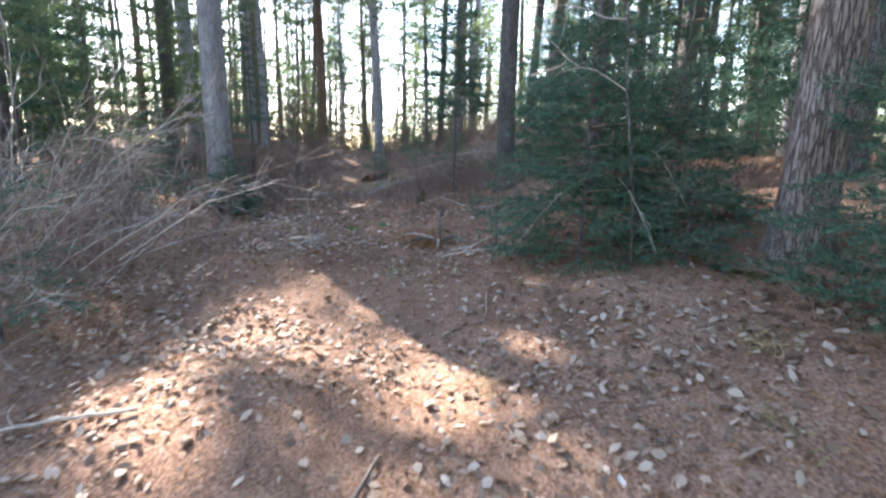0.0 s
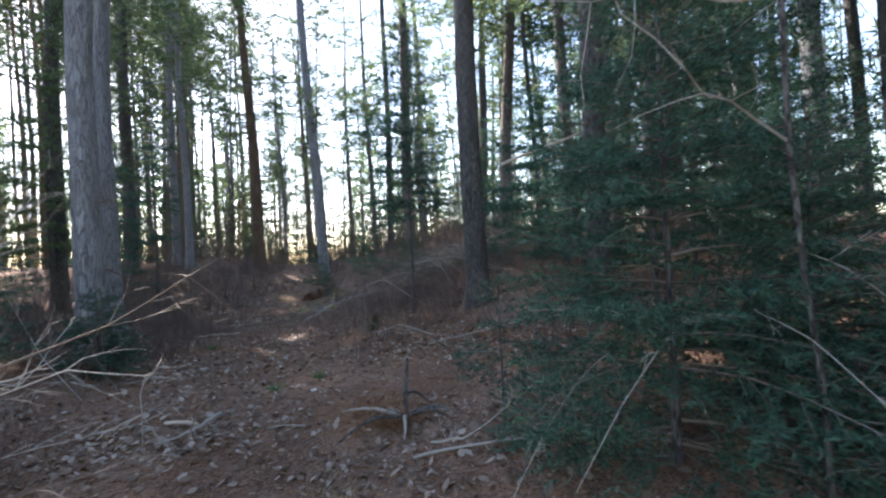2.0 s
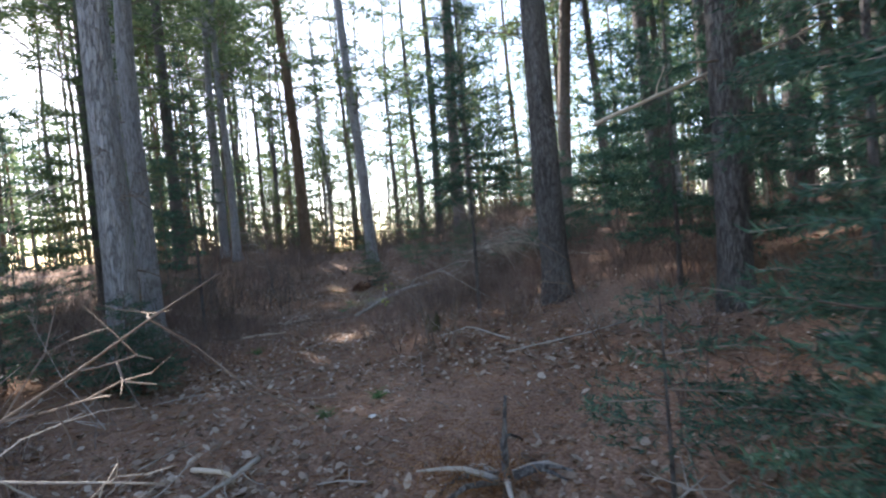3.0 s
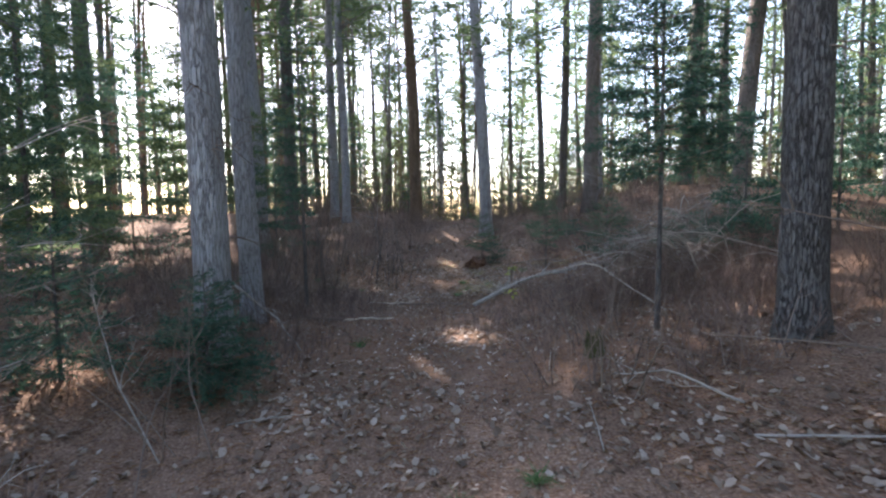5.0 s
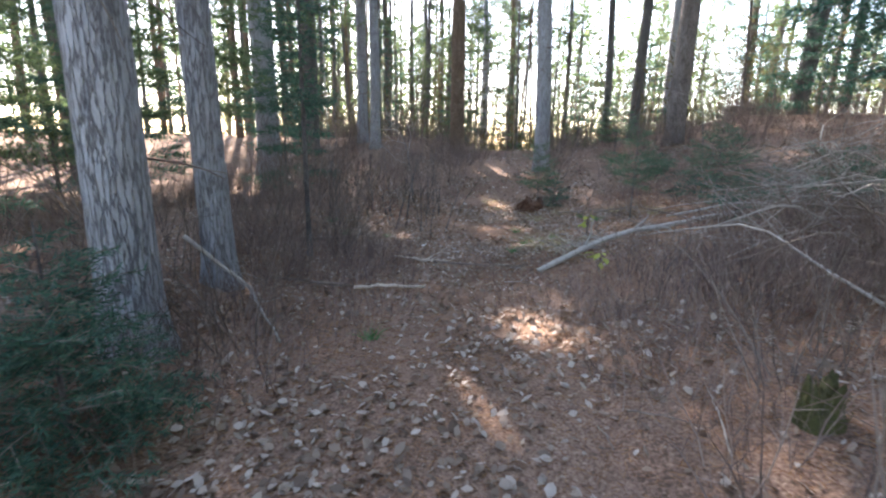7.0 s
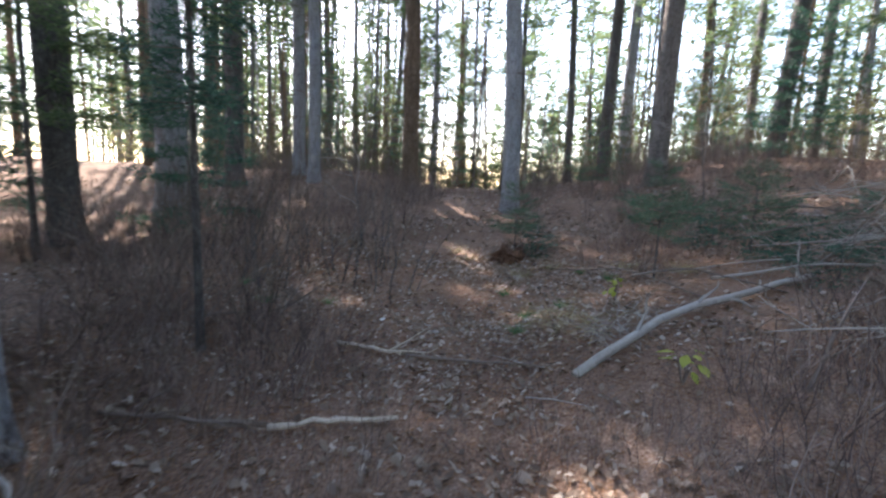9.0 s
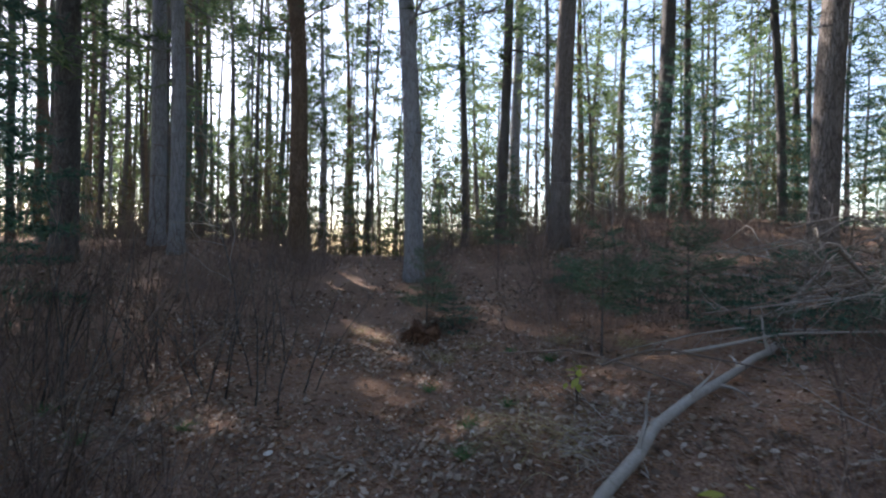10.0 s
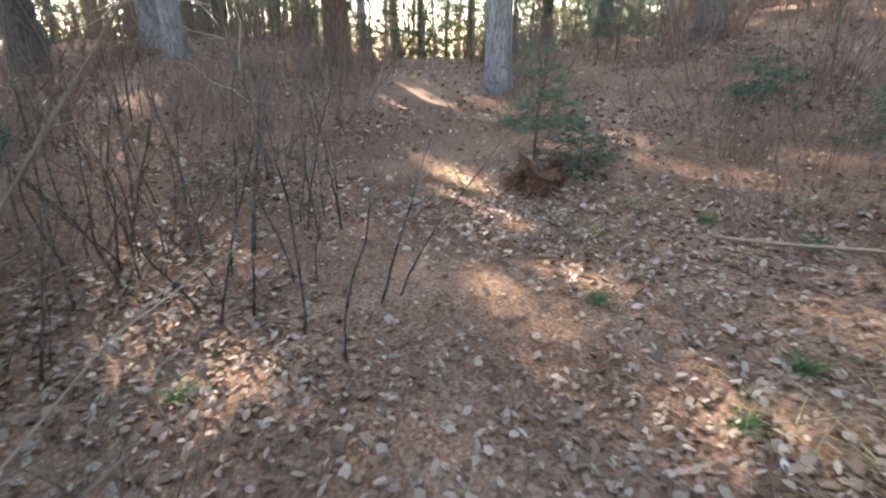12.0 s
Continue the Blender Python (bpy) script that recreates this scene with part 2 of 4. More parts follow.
def sunlit(p):
    """True where a point hangs in the way of the sun to one of the gaps."""
    out = np.zeros(len(p), bool)
    for g, r in zip(GAP_P, GAP_R):
        d = p - g
        along = d @ SD
        out |= (np.linalg.norm(d - along[:, None] * SD, axis=1) < r) & (along > 1.2)
    return out
# ---- ground ----
u = np.linspace(-1, 1, 220)
gx = -1.5 + 2.2 * np.sinh(6.0 * u)
gy = 8.0 + 3.2 * np.sinh(5.5 * u)
X, Y = np.meshgrid(gx, gy)
Z = ground_z(X, Y)
i, j = np.meshgrid(np.arange(219), np.arange(219), indexing="ij")
q = np.stack([i * 220 + j, i * 220 + j + 1, (i + 1) * 220 + j + 1, (i + 1) * 220 + j], -1).reshape(-1, 4)
g = Soup().add(np.stack([X, Y, Z], -1).reshape(-1, 3), np.concatenate([q[:, :3], q[:, [0, 2, 3]]]))
tagged(new("ground", g.mesh("ground", LITTER, True)), "forest floor of rust-brown pine needle litter", "ground", kind="structure")


# ---- trees ----
def trunk_soup(rs, h, d, lean, sides=14, step=0.5, rough=0.0, bend=0.05):
    z = np.concatenate([np.arange(-0.15, 1.0, min(step, 0.12) if rough else 0.23), np.arange(1.0, h, step), [h]])
    r = d / 2 * (1 - 0.8 * np.clip(z / h, 0, 1) ** 1.2) * (1 + 0.3 * np.exp(-np.clip(z, 0, None) / 0.18))
    ph = rs.uniform(0, 6.28, 4)
    cx = lean[0] * z + bend * np.sin(z * 0.5 + ph[0]) * np.clip(z / 4, 0, 1)
    cy = lean[1] * z + bend * np.sin(z * 0.43 + ph[1]) * np.clip(z / 4, 0, 1)
    v, f = tube(np.stack([cx, cy, z], -1), r, sides)
    k = len(z) * sides
    th = np.tile(np.linspace(0, 2 * np.pi, sides, endpoint=False), len(z))
    zz, rr = np.repeat(z, sides), np.repeat(r, sides)
    lump = 0.05 * np.sin(3 * th + ph[2] + 0.6 * zz) + 0.1 * np.exp(-np.clip(zz, 0, None) / 0.25) * np.sin(5 * th + ph[3])
    if rough:
        nb = 21
        w = th * nb / 2 + 1.1 * np.sin(zz * 3.1 + 2 * np.sin(th * 3)) + 0.7 * np.sin(zz * 7.3 + th * 5)
        plate = np.abs(np.sin(w)) ** 0.6 * (0.75 + 0.25 * np.abs(np.sin(zz * 9 + 3 * np.sin(th * 7))) ** 0.4)
        lump = lump + rough * (plate - 0.6) / np.maximum(rr, 0.02)
    c = np.stack([np.repeat(cx, sides), np.repeat(cy, sides), zz], -1)
    v[:k] = c + (v[:k] - c) * (1 + lump)[:, None]
    return Soup().add(v, f), lambda s: np.array([np.interp(s, z, cx), np.interp(s, z, cy), s])


def limb_soup(rs, at, h, n, lo, hi, reach, r0, up=0.1, droop=0.05, sides=3, pts=5):
    """Limbs off a stem: the wood, and the lines they follow."""
    wood, lines = Soup(), []
    for s in np.sort(rs.uniform(lo, hi, n)):
        a = rs.uniform(0, 6.283)
        k = rs.uniform(0.55, 1.1) * reach(s)
        ln = wander(rs, at(s), (math.cos(a), math.sin(a), up + rs.normal(0, 0.15)), k, pts, 0.14, droop)
        wood.add(*tube(ln, np.linspace(r0 * (0.5 + 0.5 * k / 2), 0.004, pts), sides, False))
        lines.append(ln)
    return wood, lines


def tufts(rs, lines, origin, per_m=9, count=5, length=0.3, width=0.06, spread=0.16, inner=0.2):
    """Needle tufts along limbs, left out where the canopy is open to the sun."""
    base = []
    for ln in lines:
        seg = np.linalg.norm(np.diff(ln, axis=0), axis=1).sum()
        k = max(2, int(seg * per_m))
        s = rs.uniform(inner, 1.0, k) ** 0.8 * (len(ln) - 1)
        i = np.minimum(s.astype(int), len(ln) - 2)
        p = ln[i] + (ln[i + 1] - ln[i]) * (s - i)[:, None]
        w = spread * (0.4 + 0.8 * seg)
        off = rs.normal(0, 1, (k, 3)) * np.array([w, w, w * 0.35])
        base.append(p + off)
    base = np.concatenate(base)
    base = base[~sunlit(base + np.asarray(origin))]
    b = np.repeat(base, count, axis=0) + rs.normal(0, 0.03, (len(base) * count, 3))
    way = rs.normal(0, 1, b.shape) * np.array([1, 1, 0.55]) + np.array([0, 0, 0.15])
    return Soup().add(*needles(rs, b, way, length * rs.uniform(0.6, 1.3, len(b)), width))


def pine_tree(x, y, d, h=19, lean=(0, 0), crown=5.0, limbs=46, bark=None, reach=2.4, dead=14, seed=1, fine=0, label="tall pine with grey-brown furrowed bark rising from leaf litter", group="forest pines", density=10, tuft=0.3, foliage=None):
    rs = np.random.RandomState(seed)
    ob = thing("pine_tree", x, y, label, "tree", group)
    o = np.array(ob.location)
    sides, step, rough = (72, 0.05, 0.008) if fine == 2 else (28, 0.12, 0.01) if fine == 1 else (12, 0.6, 0.0)
    s1, at = trunk_soup(rs, h, d, lean, sides, step, rough)
    part("trunk", s1, bark or BARK, ob, smooth=True)
    if dead:
        w, lines = limb_soup(rs, at, h, dead, 1.2, crown + 1.5, lambda s: 0.35 + 0.7 * rs.rand(), 0.016, 0.05, 0.06, 4)
        for ln in lines:
            for t in rs.uniform(0.3, 0.9, 3):
                i = int(t * (len(ln) - 1))
                tw = wander(rs, ln[i], rs.normal(0, 1, 3) + (ln[-1] - ln[0]), 0.3, 3, 0.25)
                w.add(*tube(tw, [0.005, 0.0035, 0.002], 3, False))
        part("dead_branchwork", w, TWIG, ob, "bare dead grey lower branches", kind="stuff")
    if limbs:
        span = h - crown
        w, lines = limb_soup(rs, at, h, limbs, crown, h - 0.3, lambda s: reach * (1 - 0.75 * ((s - crown) / span) ** 1.3), 0.03, 0.12, 0.03)
        part("branchwork", w, bark or BARK, ob, kind="stuff")
        part("crown", tufts(rs, lines, o, density, 6, tuft * 0.85, tuft * 0.14), foliage or PINE_NEEDLE, ob, "airy green needle crown", kind="stuff")
    return ob


def bough(rs, start, way, length, droop, gap, style, size):
    """A flat conifer bough: a stem with side twigs, and the needles on both."""
    wood = Soup()
    ln = wander(rs, start, way, length, 6, 0.07, droop)
    wood.add(*tube(ln, np.linspace(0.003 + 0.005 * length, 0.002, 6), 4, False))
    d = unit(ln[-1] - ln[0])
    side = unit(np.cross(d, [0, 0, 1.0]))
    segs = [(ln[i], ln[i + 1]) for i in range(1, 5)]
    k = max(4, int(length / 0.065))
    for q, s in enumerate(np.linspace(0.15, 0.97, k)):
        i = min(int(s * 5), 4)
        p = ln[i] + (ln[i + 1] - ln[i]) * (s * 5 - i)
        tl = 0.55 * length * (1.08 - s) * rs.uniform(0.6, 1.15) + 0.07
        w = d * 0.75 + side * (1 if q % 2 else -1) * rs.uniform(0.6, 1.0) + np.array([0, 0, rs.normal(-0.08, 0.16)])
        e = p + unit(w) * tl
        m = (p + e) / 2 + np.array([0, 0, -0.04 * tl])
        wood.add(*tube(np.array([p, e]), [0.0026, 0.0012], 3, False))
        segs += [(p, m), (m, e)]
        if tl > 0.2:
            for t in (0.3, 0.5, 0.7, 0.85):
                b0 = p + (e - p) * t
                w2 = unit(w) + side * rs.choice([-0.8, 0.8]) + np.array([0, 0, rs.normal(0, 0.15)])
                segs.append((b0, b0 + unit(w2) * tl * 0.42))
    A, B = np.array([s[0] for s in segs]), np.array([s[1] for s in segs])
    L = np.linalg.norm(B - A, axis=1)
    rep = np.maximum(3, (L / gap).astype(int))
    idx = np.repeat(np.arange(len(A)), rep)
    f = rs.rand(len(idx))[:, None]
    p = A[idx] + (B[idx] - A[idx]) * f
    axis = unit(B - A)[idx]
    out = rs.normal(0, 1, p.shape) * np.array([1, 1, 0.6])
    out = unit(out - (out * axis).sum(1, keepdims=True) * axis)
    nl = size * rs.uniform(0.7, 1.25, len(p))
    return wood, needles(rs, p, axis * (0.7 if style == "fir" else 1.1) + out, nl, nl * (0.17 if style == "fir" else 0.06))


def young_conifer(x, y, h, spread, base=0.15, whorl=0.16, per=5, style="fir", gap=0.0075, d=0.03, seed=1, top=0.15, label="young dark green fir growing in the leaf litter", droop=0.03, lean=(0, 0), mat=None, size=None, split=True, group="young conifers"):
    """A stem with whorls of boughs, each bough a part of its own where split."""
    rs = np.random.RandomState(seed)
    ob = thing("young_fir" if style == "fir" else "young_pine", x, y, label, "sapling", group)
    s1, at = trunk_soup(rs, h, d, lean, 8, 0.25, 0, 0.02)
    part("stem", s1, BARK_DARK, ob, smooth=True)
    mat = mat or (NEEDLE if style == "fir" else SOFT_NEEDLE)
    size = size or (0.045 if style == "fir" else 0.085)
    wood, green = Soup(), Soup()
    z = base
    while z < h - 0.1:
        f = (z - base) / (h - base)
        for a in rs.uniform(0, 6.28) + np.arange(per) * 6.283 / per + rs.normal(0, 0.3, per):
            L = spread * ((1 - f) ** 0.75 * (0.85 + 0.15 * min(1, f * 5)) + top * 0.5) * rs.uniform(0.55, 1.15)
            w, nd = bough(rs, at(z + rs.uniform(-0.06, 0.06)), (math.cos(a), math.sin(a), 0.05 + 0.5 * f), L, droop, gap, style, size)
            if split:
                s = Soup().add(*nd)
                k = len(nd[1])
                for v, t in zip(w.v, w.f):
                    s.v.append(v)
                    s.f.append(t + len(nd[0]))
                bo = part("bough", s, mat, ob)
                bo.data.materials.append(TWIG)
                ix = np.zeros(len(bo.data.polygons), np.int32)
                ix[k:] = 1
                bo.data.polygons.foreach_set("material_index", ix)
            else:
                for v, t in zip(w.v, w.f):
                    wood.v.append(v)
                    wood.f.append(t + wood.n)
                wood.n += w.n
                green.add(*nd)
        z += whorl * rs.uniform(0.75, 1.25)
    if not split:
        part("foliage", green, mat, ob, kind="stuff")
    return ob


# pines that stand along the track: x, y, diameter, lean, crown base, bark, detail
MAIN = [
    (-4.2, 8.93, 0.355, (0.004, 0.0), 7.5, BARK, 2, "large pale grey pine trunk with deeply furrowed bark"),
    (-4.56, 10.13, 0.26, (0.0, 0.0), 6.5, BARK, 1, "slimmer grey-brown pine trunk behind a larger pine"),
    (1.15, 9.0, 0.33, (0.0, 0.0), 6.0, BARK_DARK, 1, "dark rough-barked pine beside bare brush"),
    (2.55, 3.25, 0.34, (0.02, 0.0), 6.5, BARK_MID, 2, "thick pine with pale loose bark plates"),
    (2.14, 6.94, 0.25, (0.0, 0.0), 4.0, BARK_DARK, 0, "dark slender pine among green saplings"),
    (-8.24, 15.95, 0.5, (-0.02, 0.0), 5.0, BARK, 0, ""), (-5.2, 20.6, 0.42, (-0.03, 0.0), 4.5, BARK_RED, 0, "reddish-brown pine with peeling bark on the low crest"),
    (-2.62, 19.2, 0.38, (-0.045, 0.0), 4.5, BARK, 0, "grey pine leaning slightly beside the track"), (-7.0, 18.8, 0.26, (-0.01, 0.0), 5, BARK, 0, ""),
    (0.42, 19.6, 0.43, (0.01, 0.0), 6, BARK_MID, 0, "stout grey pine on the low crest"), (3.5, 21.5, 0.4, (0.05, 0.0), 6, BARK_DARK, 0, ""), (3.25, 16.3, 0.38, (0.06, 0.0), 6, BARK_MID, 0, "straight grey pine behind a brush pile"),
    (5.0, 22.7, 0.22, (0.0, 0), 5, BARK_DARK, 0, "slim dark pine on the low crest"), (-0.3, 22.4, 0.3, (0.01, 0), 4, BARK_DARK, 0, ""), (6.0, 20.4, 0.2, (-0.05, 0), 5, BARK_DARK, 0, "slim dark leaning pine"), (-8.6, 18.3, 0.4, (0, 0), 3.2, BARK_DARK, 0, "dark dense-crowned conifer at the edge of the clearing"), (-11.2, 14.0, 0.38, (0, 0), 4, BARK_DARK, 0, ""),
    (1.5, 29.0, 0.5, (0, 0), 5, BARK, 0, ""), (5.6, 12.2, 0.3, (0.02, 0), 4, BARK_DARK, 0, ""), (4.4, 9.2, 0.3, (0, 0), 3.0, BARK_DARK, 0, ""), (-7.4, 13.2, 0.34, (0, 0), 3.5, BARK_DARK, 0, ""), (-6.6, 7.2, 0.28, (0, 0), 2.6, BARK_DARK, 0, ""),
]
for k, (x, y, d, lean, cr, bk, fine, lab) in enumerate(MAIN):
    pine_tree(x, y, d, rng.uniform(17, 21), lean, cr, 46, bk, 2.5, 10 if fine else 14, 100 + k, fine, lab or "tall pine with a straight furrowed trunk among others")

# the stand behind, its trunks thinning towards the light
spots = [(x, y) for x, y, *_ in MAIN]
rs = np.random.RandomState(11)
made = 0
while made < 78:
    x, y = rs.uniform(-26, 24), rs.uniform(12, 40)
    side = x - (-3.2 - 0.14 * (y - 12))
    if abs(side) < 2.6 + 0.1 * (y - 12) and y < 26:
        continue
    if y < 21 and -7.5 < x < 5 or min(math.hypot(x - a, y - b) for a, b in spots) < 1.3:
        continue
    if shades_track(x, y, 20):
        continue
    spots.append((x, y))
    slim = rs.rand() < 0.6
    pine_tree(x, y, rs.uniform(0.1, 0.18) if slim else rs.uniform(0.22, 0.38), rs.uniform(12, 18), rs.normal(0, 0.022, 2), rs.uniform(3.2, 6) if slim else rs.uniform(2.6, 5), 28 if slim else 40, BARK_DARK if rs.rand() < 0.6 else BARK_RED if rs.rand() < 0.4 else BARK,
              1.1 if slim else 2.2, 10, 300 + made, 0, "slender dark pole-sized pine in the stand" if slim else "mature pine with a dark trunk and airy crown")
    made += 1
# tall pines added towards the sun, their high crowns placed to shade the floor
made = 0
while made < 46:
    k = rs.uniform(15, 29)
    x, y = -3.0 + rs.uniform(-4.5, 6.5) - 0.59 * k, rs.uniform(-1, 21) + 0.81 * k
    if abs(x + 3.2 + 0.14 * (y - 12)) < 2.4 or y < 21 and -7.5 < x < 5 or min(math.hypot(x - a, y - b) for a, b in spots) < 1.2:
        continue
    if shades_track(x, y, 20):
        continue
    spots.append((x, y))
    pine_tree(x, y, rs.uniform(0.14, 0.26), rs.uniform(20, 23), rs.normal(0, 0.012, 2), 12.0 + 2.0 * (y > 28), 42, BARK_DARK if rs.rand() < 0.5 else BARK_RED, 3.0, 8, 900 + made, 0, "tall slender pine added to shade the floor with its high dense crown", tuft=0.36, density=10)
    made += 1
# pole-sized stems against the light
made = 0
while made < 34:
    x, y = rs.uniform(-13, 6), rs.uniform(23, 44)
    if min(math.hypot(x - a, y - b) for a, b in spots) < 0.7:
        continue
    if shades_track(x, y, 20):
        continue
    spots.append((x, y))
    pine_tree(x, y, rs.uniform(0.08, 0.16), rs.uniform(11, 16), rs.normal(0, 0.03, 2), rs.uniform(4, 8), 20, BARK_DARK if rs.rand() < 0.6 else BARK_RED, 1.0, 16, 1000 + made, 0, "thin pole pine standing against the bright sky")
    made += 1
# both flanks and behind
made = 0
while made < 46:
    x, y = rs.uniform(-24, 22), rs.uniform(-14, 14)
    if -5.6 - (y < 0) * 1.0 < x < 4.2 or min(math.hypot(x - a, y - b) for a, b in spots) < 1.7:
        continue
    if shades_track(x, y, 20):
        continue
    spots.append((x, y))
    pine_tree(x, y, rs.uniform(0.14, 0.36), rs.uniform(13, 18), rs.normal(0, 0.015, 2), rs.uniform(2.2, 5) + 2.6 * (x < 0), 26 if x < 0 else 38, BARK_DARK if rs.rand() < 0.6 else BARK, 2.3, 14, 500 + made, 0, "forest pine with dark bark and low green boughs")
    made += 1

# thicker growth added on this flank to cut the skylight and darken it
made = 0
while made < 15:
    x, y = rs.uniform(3.8, 9.5), rs.uniform(-6, 8)
    if min(math.hypot(x - a, y - b) for a, b in spots) < 1.3:
        continue
    if shades_track(x, y, 20):
        continue
    spots.append((x, y))
    pine_tree(x, y, rs.uniform(0.12, 0.3), rs.uniform(10, 16), rs.normal(0, 0.015, 2), rs.uniform(2.0, 3.5), 46, BARK_DARK, 2.4, 12, 1100 + made, 0, "dark forest pine with low green boughs, added to darken the flank", tuft=0.3)
    made += 1

# taller pines added to darken this flank, their crowns above view blocking the sky
made = 0
while made < 18:
    x, y = rs.uniform(3.4, 9.0), rs.uniform(-9, 18)
    if min(math.hypot(x - a, y - b) for a, b in spots) < 1.0:
        continue
    spots.append((x, y))
    pine_tree(x, y, rs.uniform(0.16, 0.3), rs.uniform(15, 18), (-0.02, rs.normal(0, 0.01)), 6.0, 44, BARK_DARK, 3.6, 8, 1300 + made, 0, "added dark pine with a broad overhead crown that blocks the sky", tuft=0.38, density=10)
    made += 1

# far woods
trunks, leaves = Soup(), []
n = 0
while n < 420:
    x, y = rs.uniform(-75, 75), rs.uniform(-40, 95)
    rr = math.hypot(x + 2, y - 8)
    if rr < 31 or rr > 90 or (y > 0 and abs(x + 3 + 0.14 * (y - 12)) < 0.06 * y):
        continue
    z0, hh, dd = float(ground_z(x, y)), rs.uniform(12, 18), rs.uniform(0.12, 0.36)
    lx, ly = rs.normal(0, 0.02, 2)
    trunks.add(*tube([(x, y, z0 - 0.2), (x + lx * 5, y + ly * 5, z0 + 5), (x + lx * hh, y + ly * hh, z0 + hh)], [dd / 2, dd * 0.38, 0.03], 6, False))
    m = 130
    s = rs.uniform(0.22, 1.0, m)
    rad = (1 - s) * 2.6 + 0.3
    a = rs.uniform(0, 6.28, m)
    q = np.sqrt(rs.rand(m)) * rad
    leaves.append(np.stack([x + np.cos(a) * q, y + np.sin(a) * q, z0 + s * hh], -1))
    n += 1
wood_far = tagged(new("far_trunks", trunks.mesh("far_trunks", BARK_DARK, True)), "distant dark pine trunks of the woods", "woods", kind="stuff")
b = np.concatenate(leaves)
b = np.repeat(b[~sunlit(b)], 2, axis=0)
b = b + rs.normal(0, 0.14, b.shape)
fo = Soup().add(*needles(rs, b, rs.normal(0, 1, b.shape) * np.array([1, 1, 0.4]), rs.uniform(0.4, 0.8, len(b)), 0.2))
tagged(new("far_foliage", fo.mesh("far_foliage", PINE_NEEDLE)), "distant green needle foliage of the woods", "woods", kind="stuff")

n = 8200
yy = rs.uniform(22, 62, n)
xx = rs.uniform(-1, 1, n) * (14 + 0.6 * (yy - 23)) - 3
zz = ground_z(xx, yy) + rs.uniform(0, 1, n) ** 1.6 * 2.6
b = np.repeat(np.stack([xx, yy, zz], -1), 7, axis=0) + rs.normal(0, 0.22, (n * 7, 3))
UNDER = material("olive_undergrowth", [(0.2, (0.07, 0.065, 0.04)), (0.5, (0.14, 0.13, 0.07)), (0.85, (0.22, 0.21, 0.1))], scale=0.4, island=0.5, through_light=0.4)
tagged(new("far_undergrowth", Soup().add(*needles(rs, b, rs.normal(0, 1, b.shape) + np.array([0, 0, 0.7]), rs.uniform(0.2, 0.5, len(b)), 0.05)).mesh("far_undergrowth", UNDER)), "distant brown and olive undergrowth", "undergrowth", kind="stuff")

thin = Soup()
for _ in range(900):
    y = 21 + 24 * rs.rand() ** 1.3
    x = rs.uniform(-1, 1) * (11 + 0.7 * (y - 21)) - 3
    z0, hh, rr = float(ground_z(x, y)), rs.uniform(1.2, 5.0), rs.uniform(0.005, 0.014)
    ln = wander(rs, (x, y, z0 - 0.05), (rs.normal(0, 0.12), rs.normal(0, 0.12), 1), hh, 6, 0.07)
    thin.add(*tube(ln, np.linspace(rr, 0.003, 6), 3, False))
    for i in (2, 3, 4):
        thin.add(*tube(wander(rs, ln[i], (rs.normal(0, 1), rs.normal(0, 1), 0.5), 0.25 * hh, 4, 0.2), np.linspace(rr * 0.45, 0.002, 4), 3, False))
tagged(new("far_saplings", thin.mesh("far_saplings", TWIG)), "thicket of thin bare saplings beyond the crest", "thicket", kind="stuff")

# ---- young conifers ----
young_conifer(1.3, 4.2, 2.6, 0.86, 0.05, 0.14, 6, "fir", 0.0085, 0.045, 21, label="large dense dark green young fir beside the track", top=0.3, droop=0.05)
young_conifer(1.88, 3.45, 0.75, 0.5, 0.05, 0.11, 6, "fir", 0.009, 0.02, 38, label="low dark fir in the shade beside a thick pine")
young_conifer(0.62, 4.95, 1.0, 0.42, 0.3, 0.16, 4, "fir", 0.009, 0.02, 36, label="small blue-green fir with thin level boughs")
young_conifer(1.9, 5.4, 4.6, 0.85, 1.2, 0.34, 4, "fir", 0.012, 0.05, 37, size=0.055, label="open young fir with see-through boughs", top=0.4)
young_conifer(2.05, 4.2, 1.5, 0.85, 0.06, 0.13, 6, "fir", 0.009, 0.04, 22)
young_conifer(2.5, 2.3, 2.0, 0.8, 0.06, 0.15, 6, "fir", 0.009, 0.04, 23, label="bushy young fir with low sweeping boughs")
young_conifer(3.0, 6.6, 4.6, 1.1, 0.5, 0.34, 5, "fir", 0.012, 0.06, 24, size=0.055)
young_conifer(2.2, 8.0, 4.2, 1.1, 0.6, 0.26, 5, "fir", 0.013, 0.05, 25, size=0.06, split=False)
young_conifer(0.21, 9.63, 4.8, 0.95, 1.6, 0.2, 5, "fir", 0.013, 0.05, 26, size=0.06, label="slender young fir with a bare dark lower stem")
young_conifer(-4.63, 11.67, 5.2, 0.5, 1.8, 0.2, 5, "fir", 0.013, 0.06, 27, size=0.06, label="slender dark fir with a bare lower stem")
young_conifer(-3.62, 8.1, 1.05, 0.58, 0.05, 0.09, 6, "fir", 0.007, 0.03, 28, label="low bushy fir at the foot of a large pine")
young_conifer(-4.35, 7.45, 1.25, 0.65, 0.1, 0.13, 5, "fir", 0.009, 0.03, 29, label="low fir with sunlit pale green tips")
young_conifer(-2.95, 3.0, 1.2, 0.85, 0.35, 0.2, 4, "fir", 0.01, 0.03, 30, label="small fir with sunlit flat boughs beside bare branches")
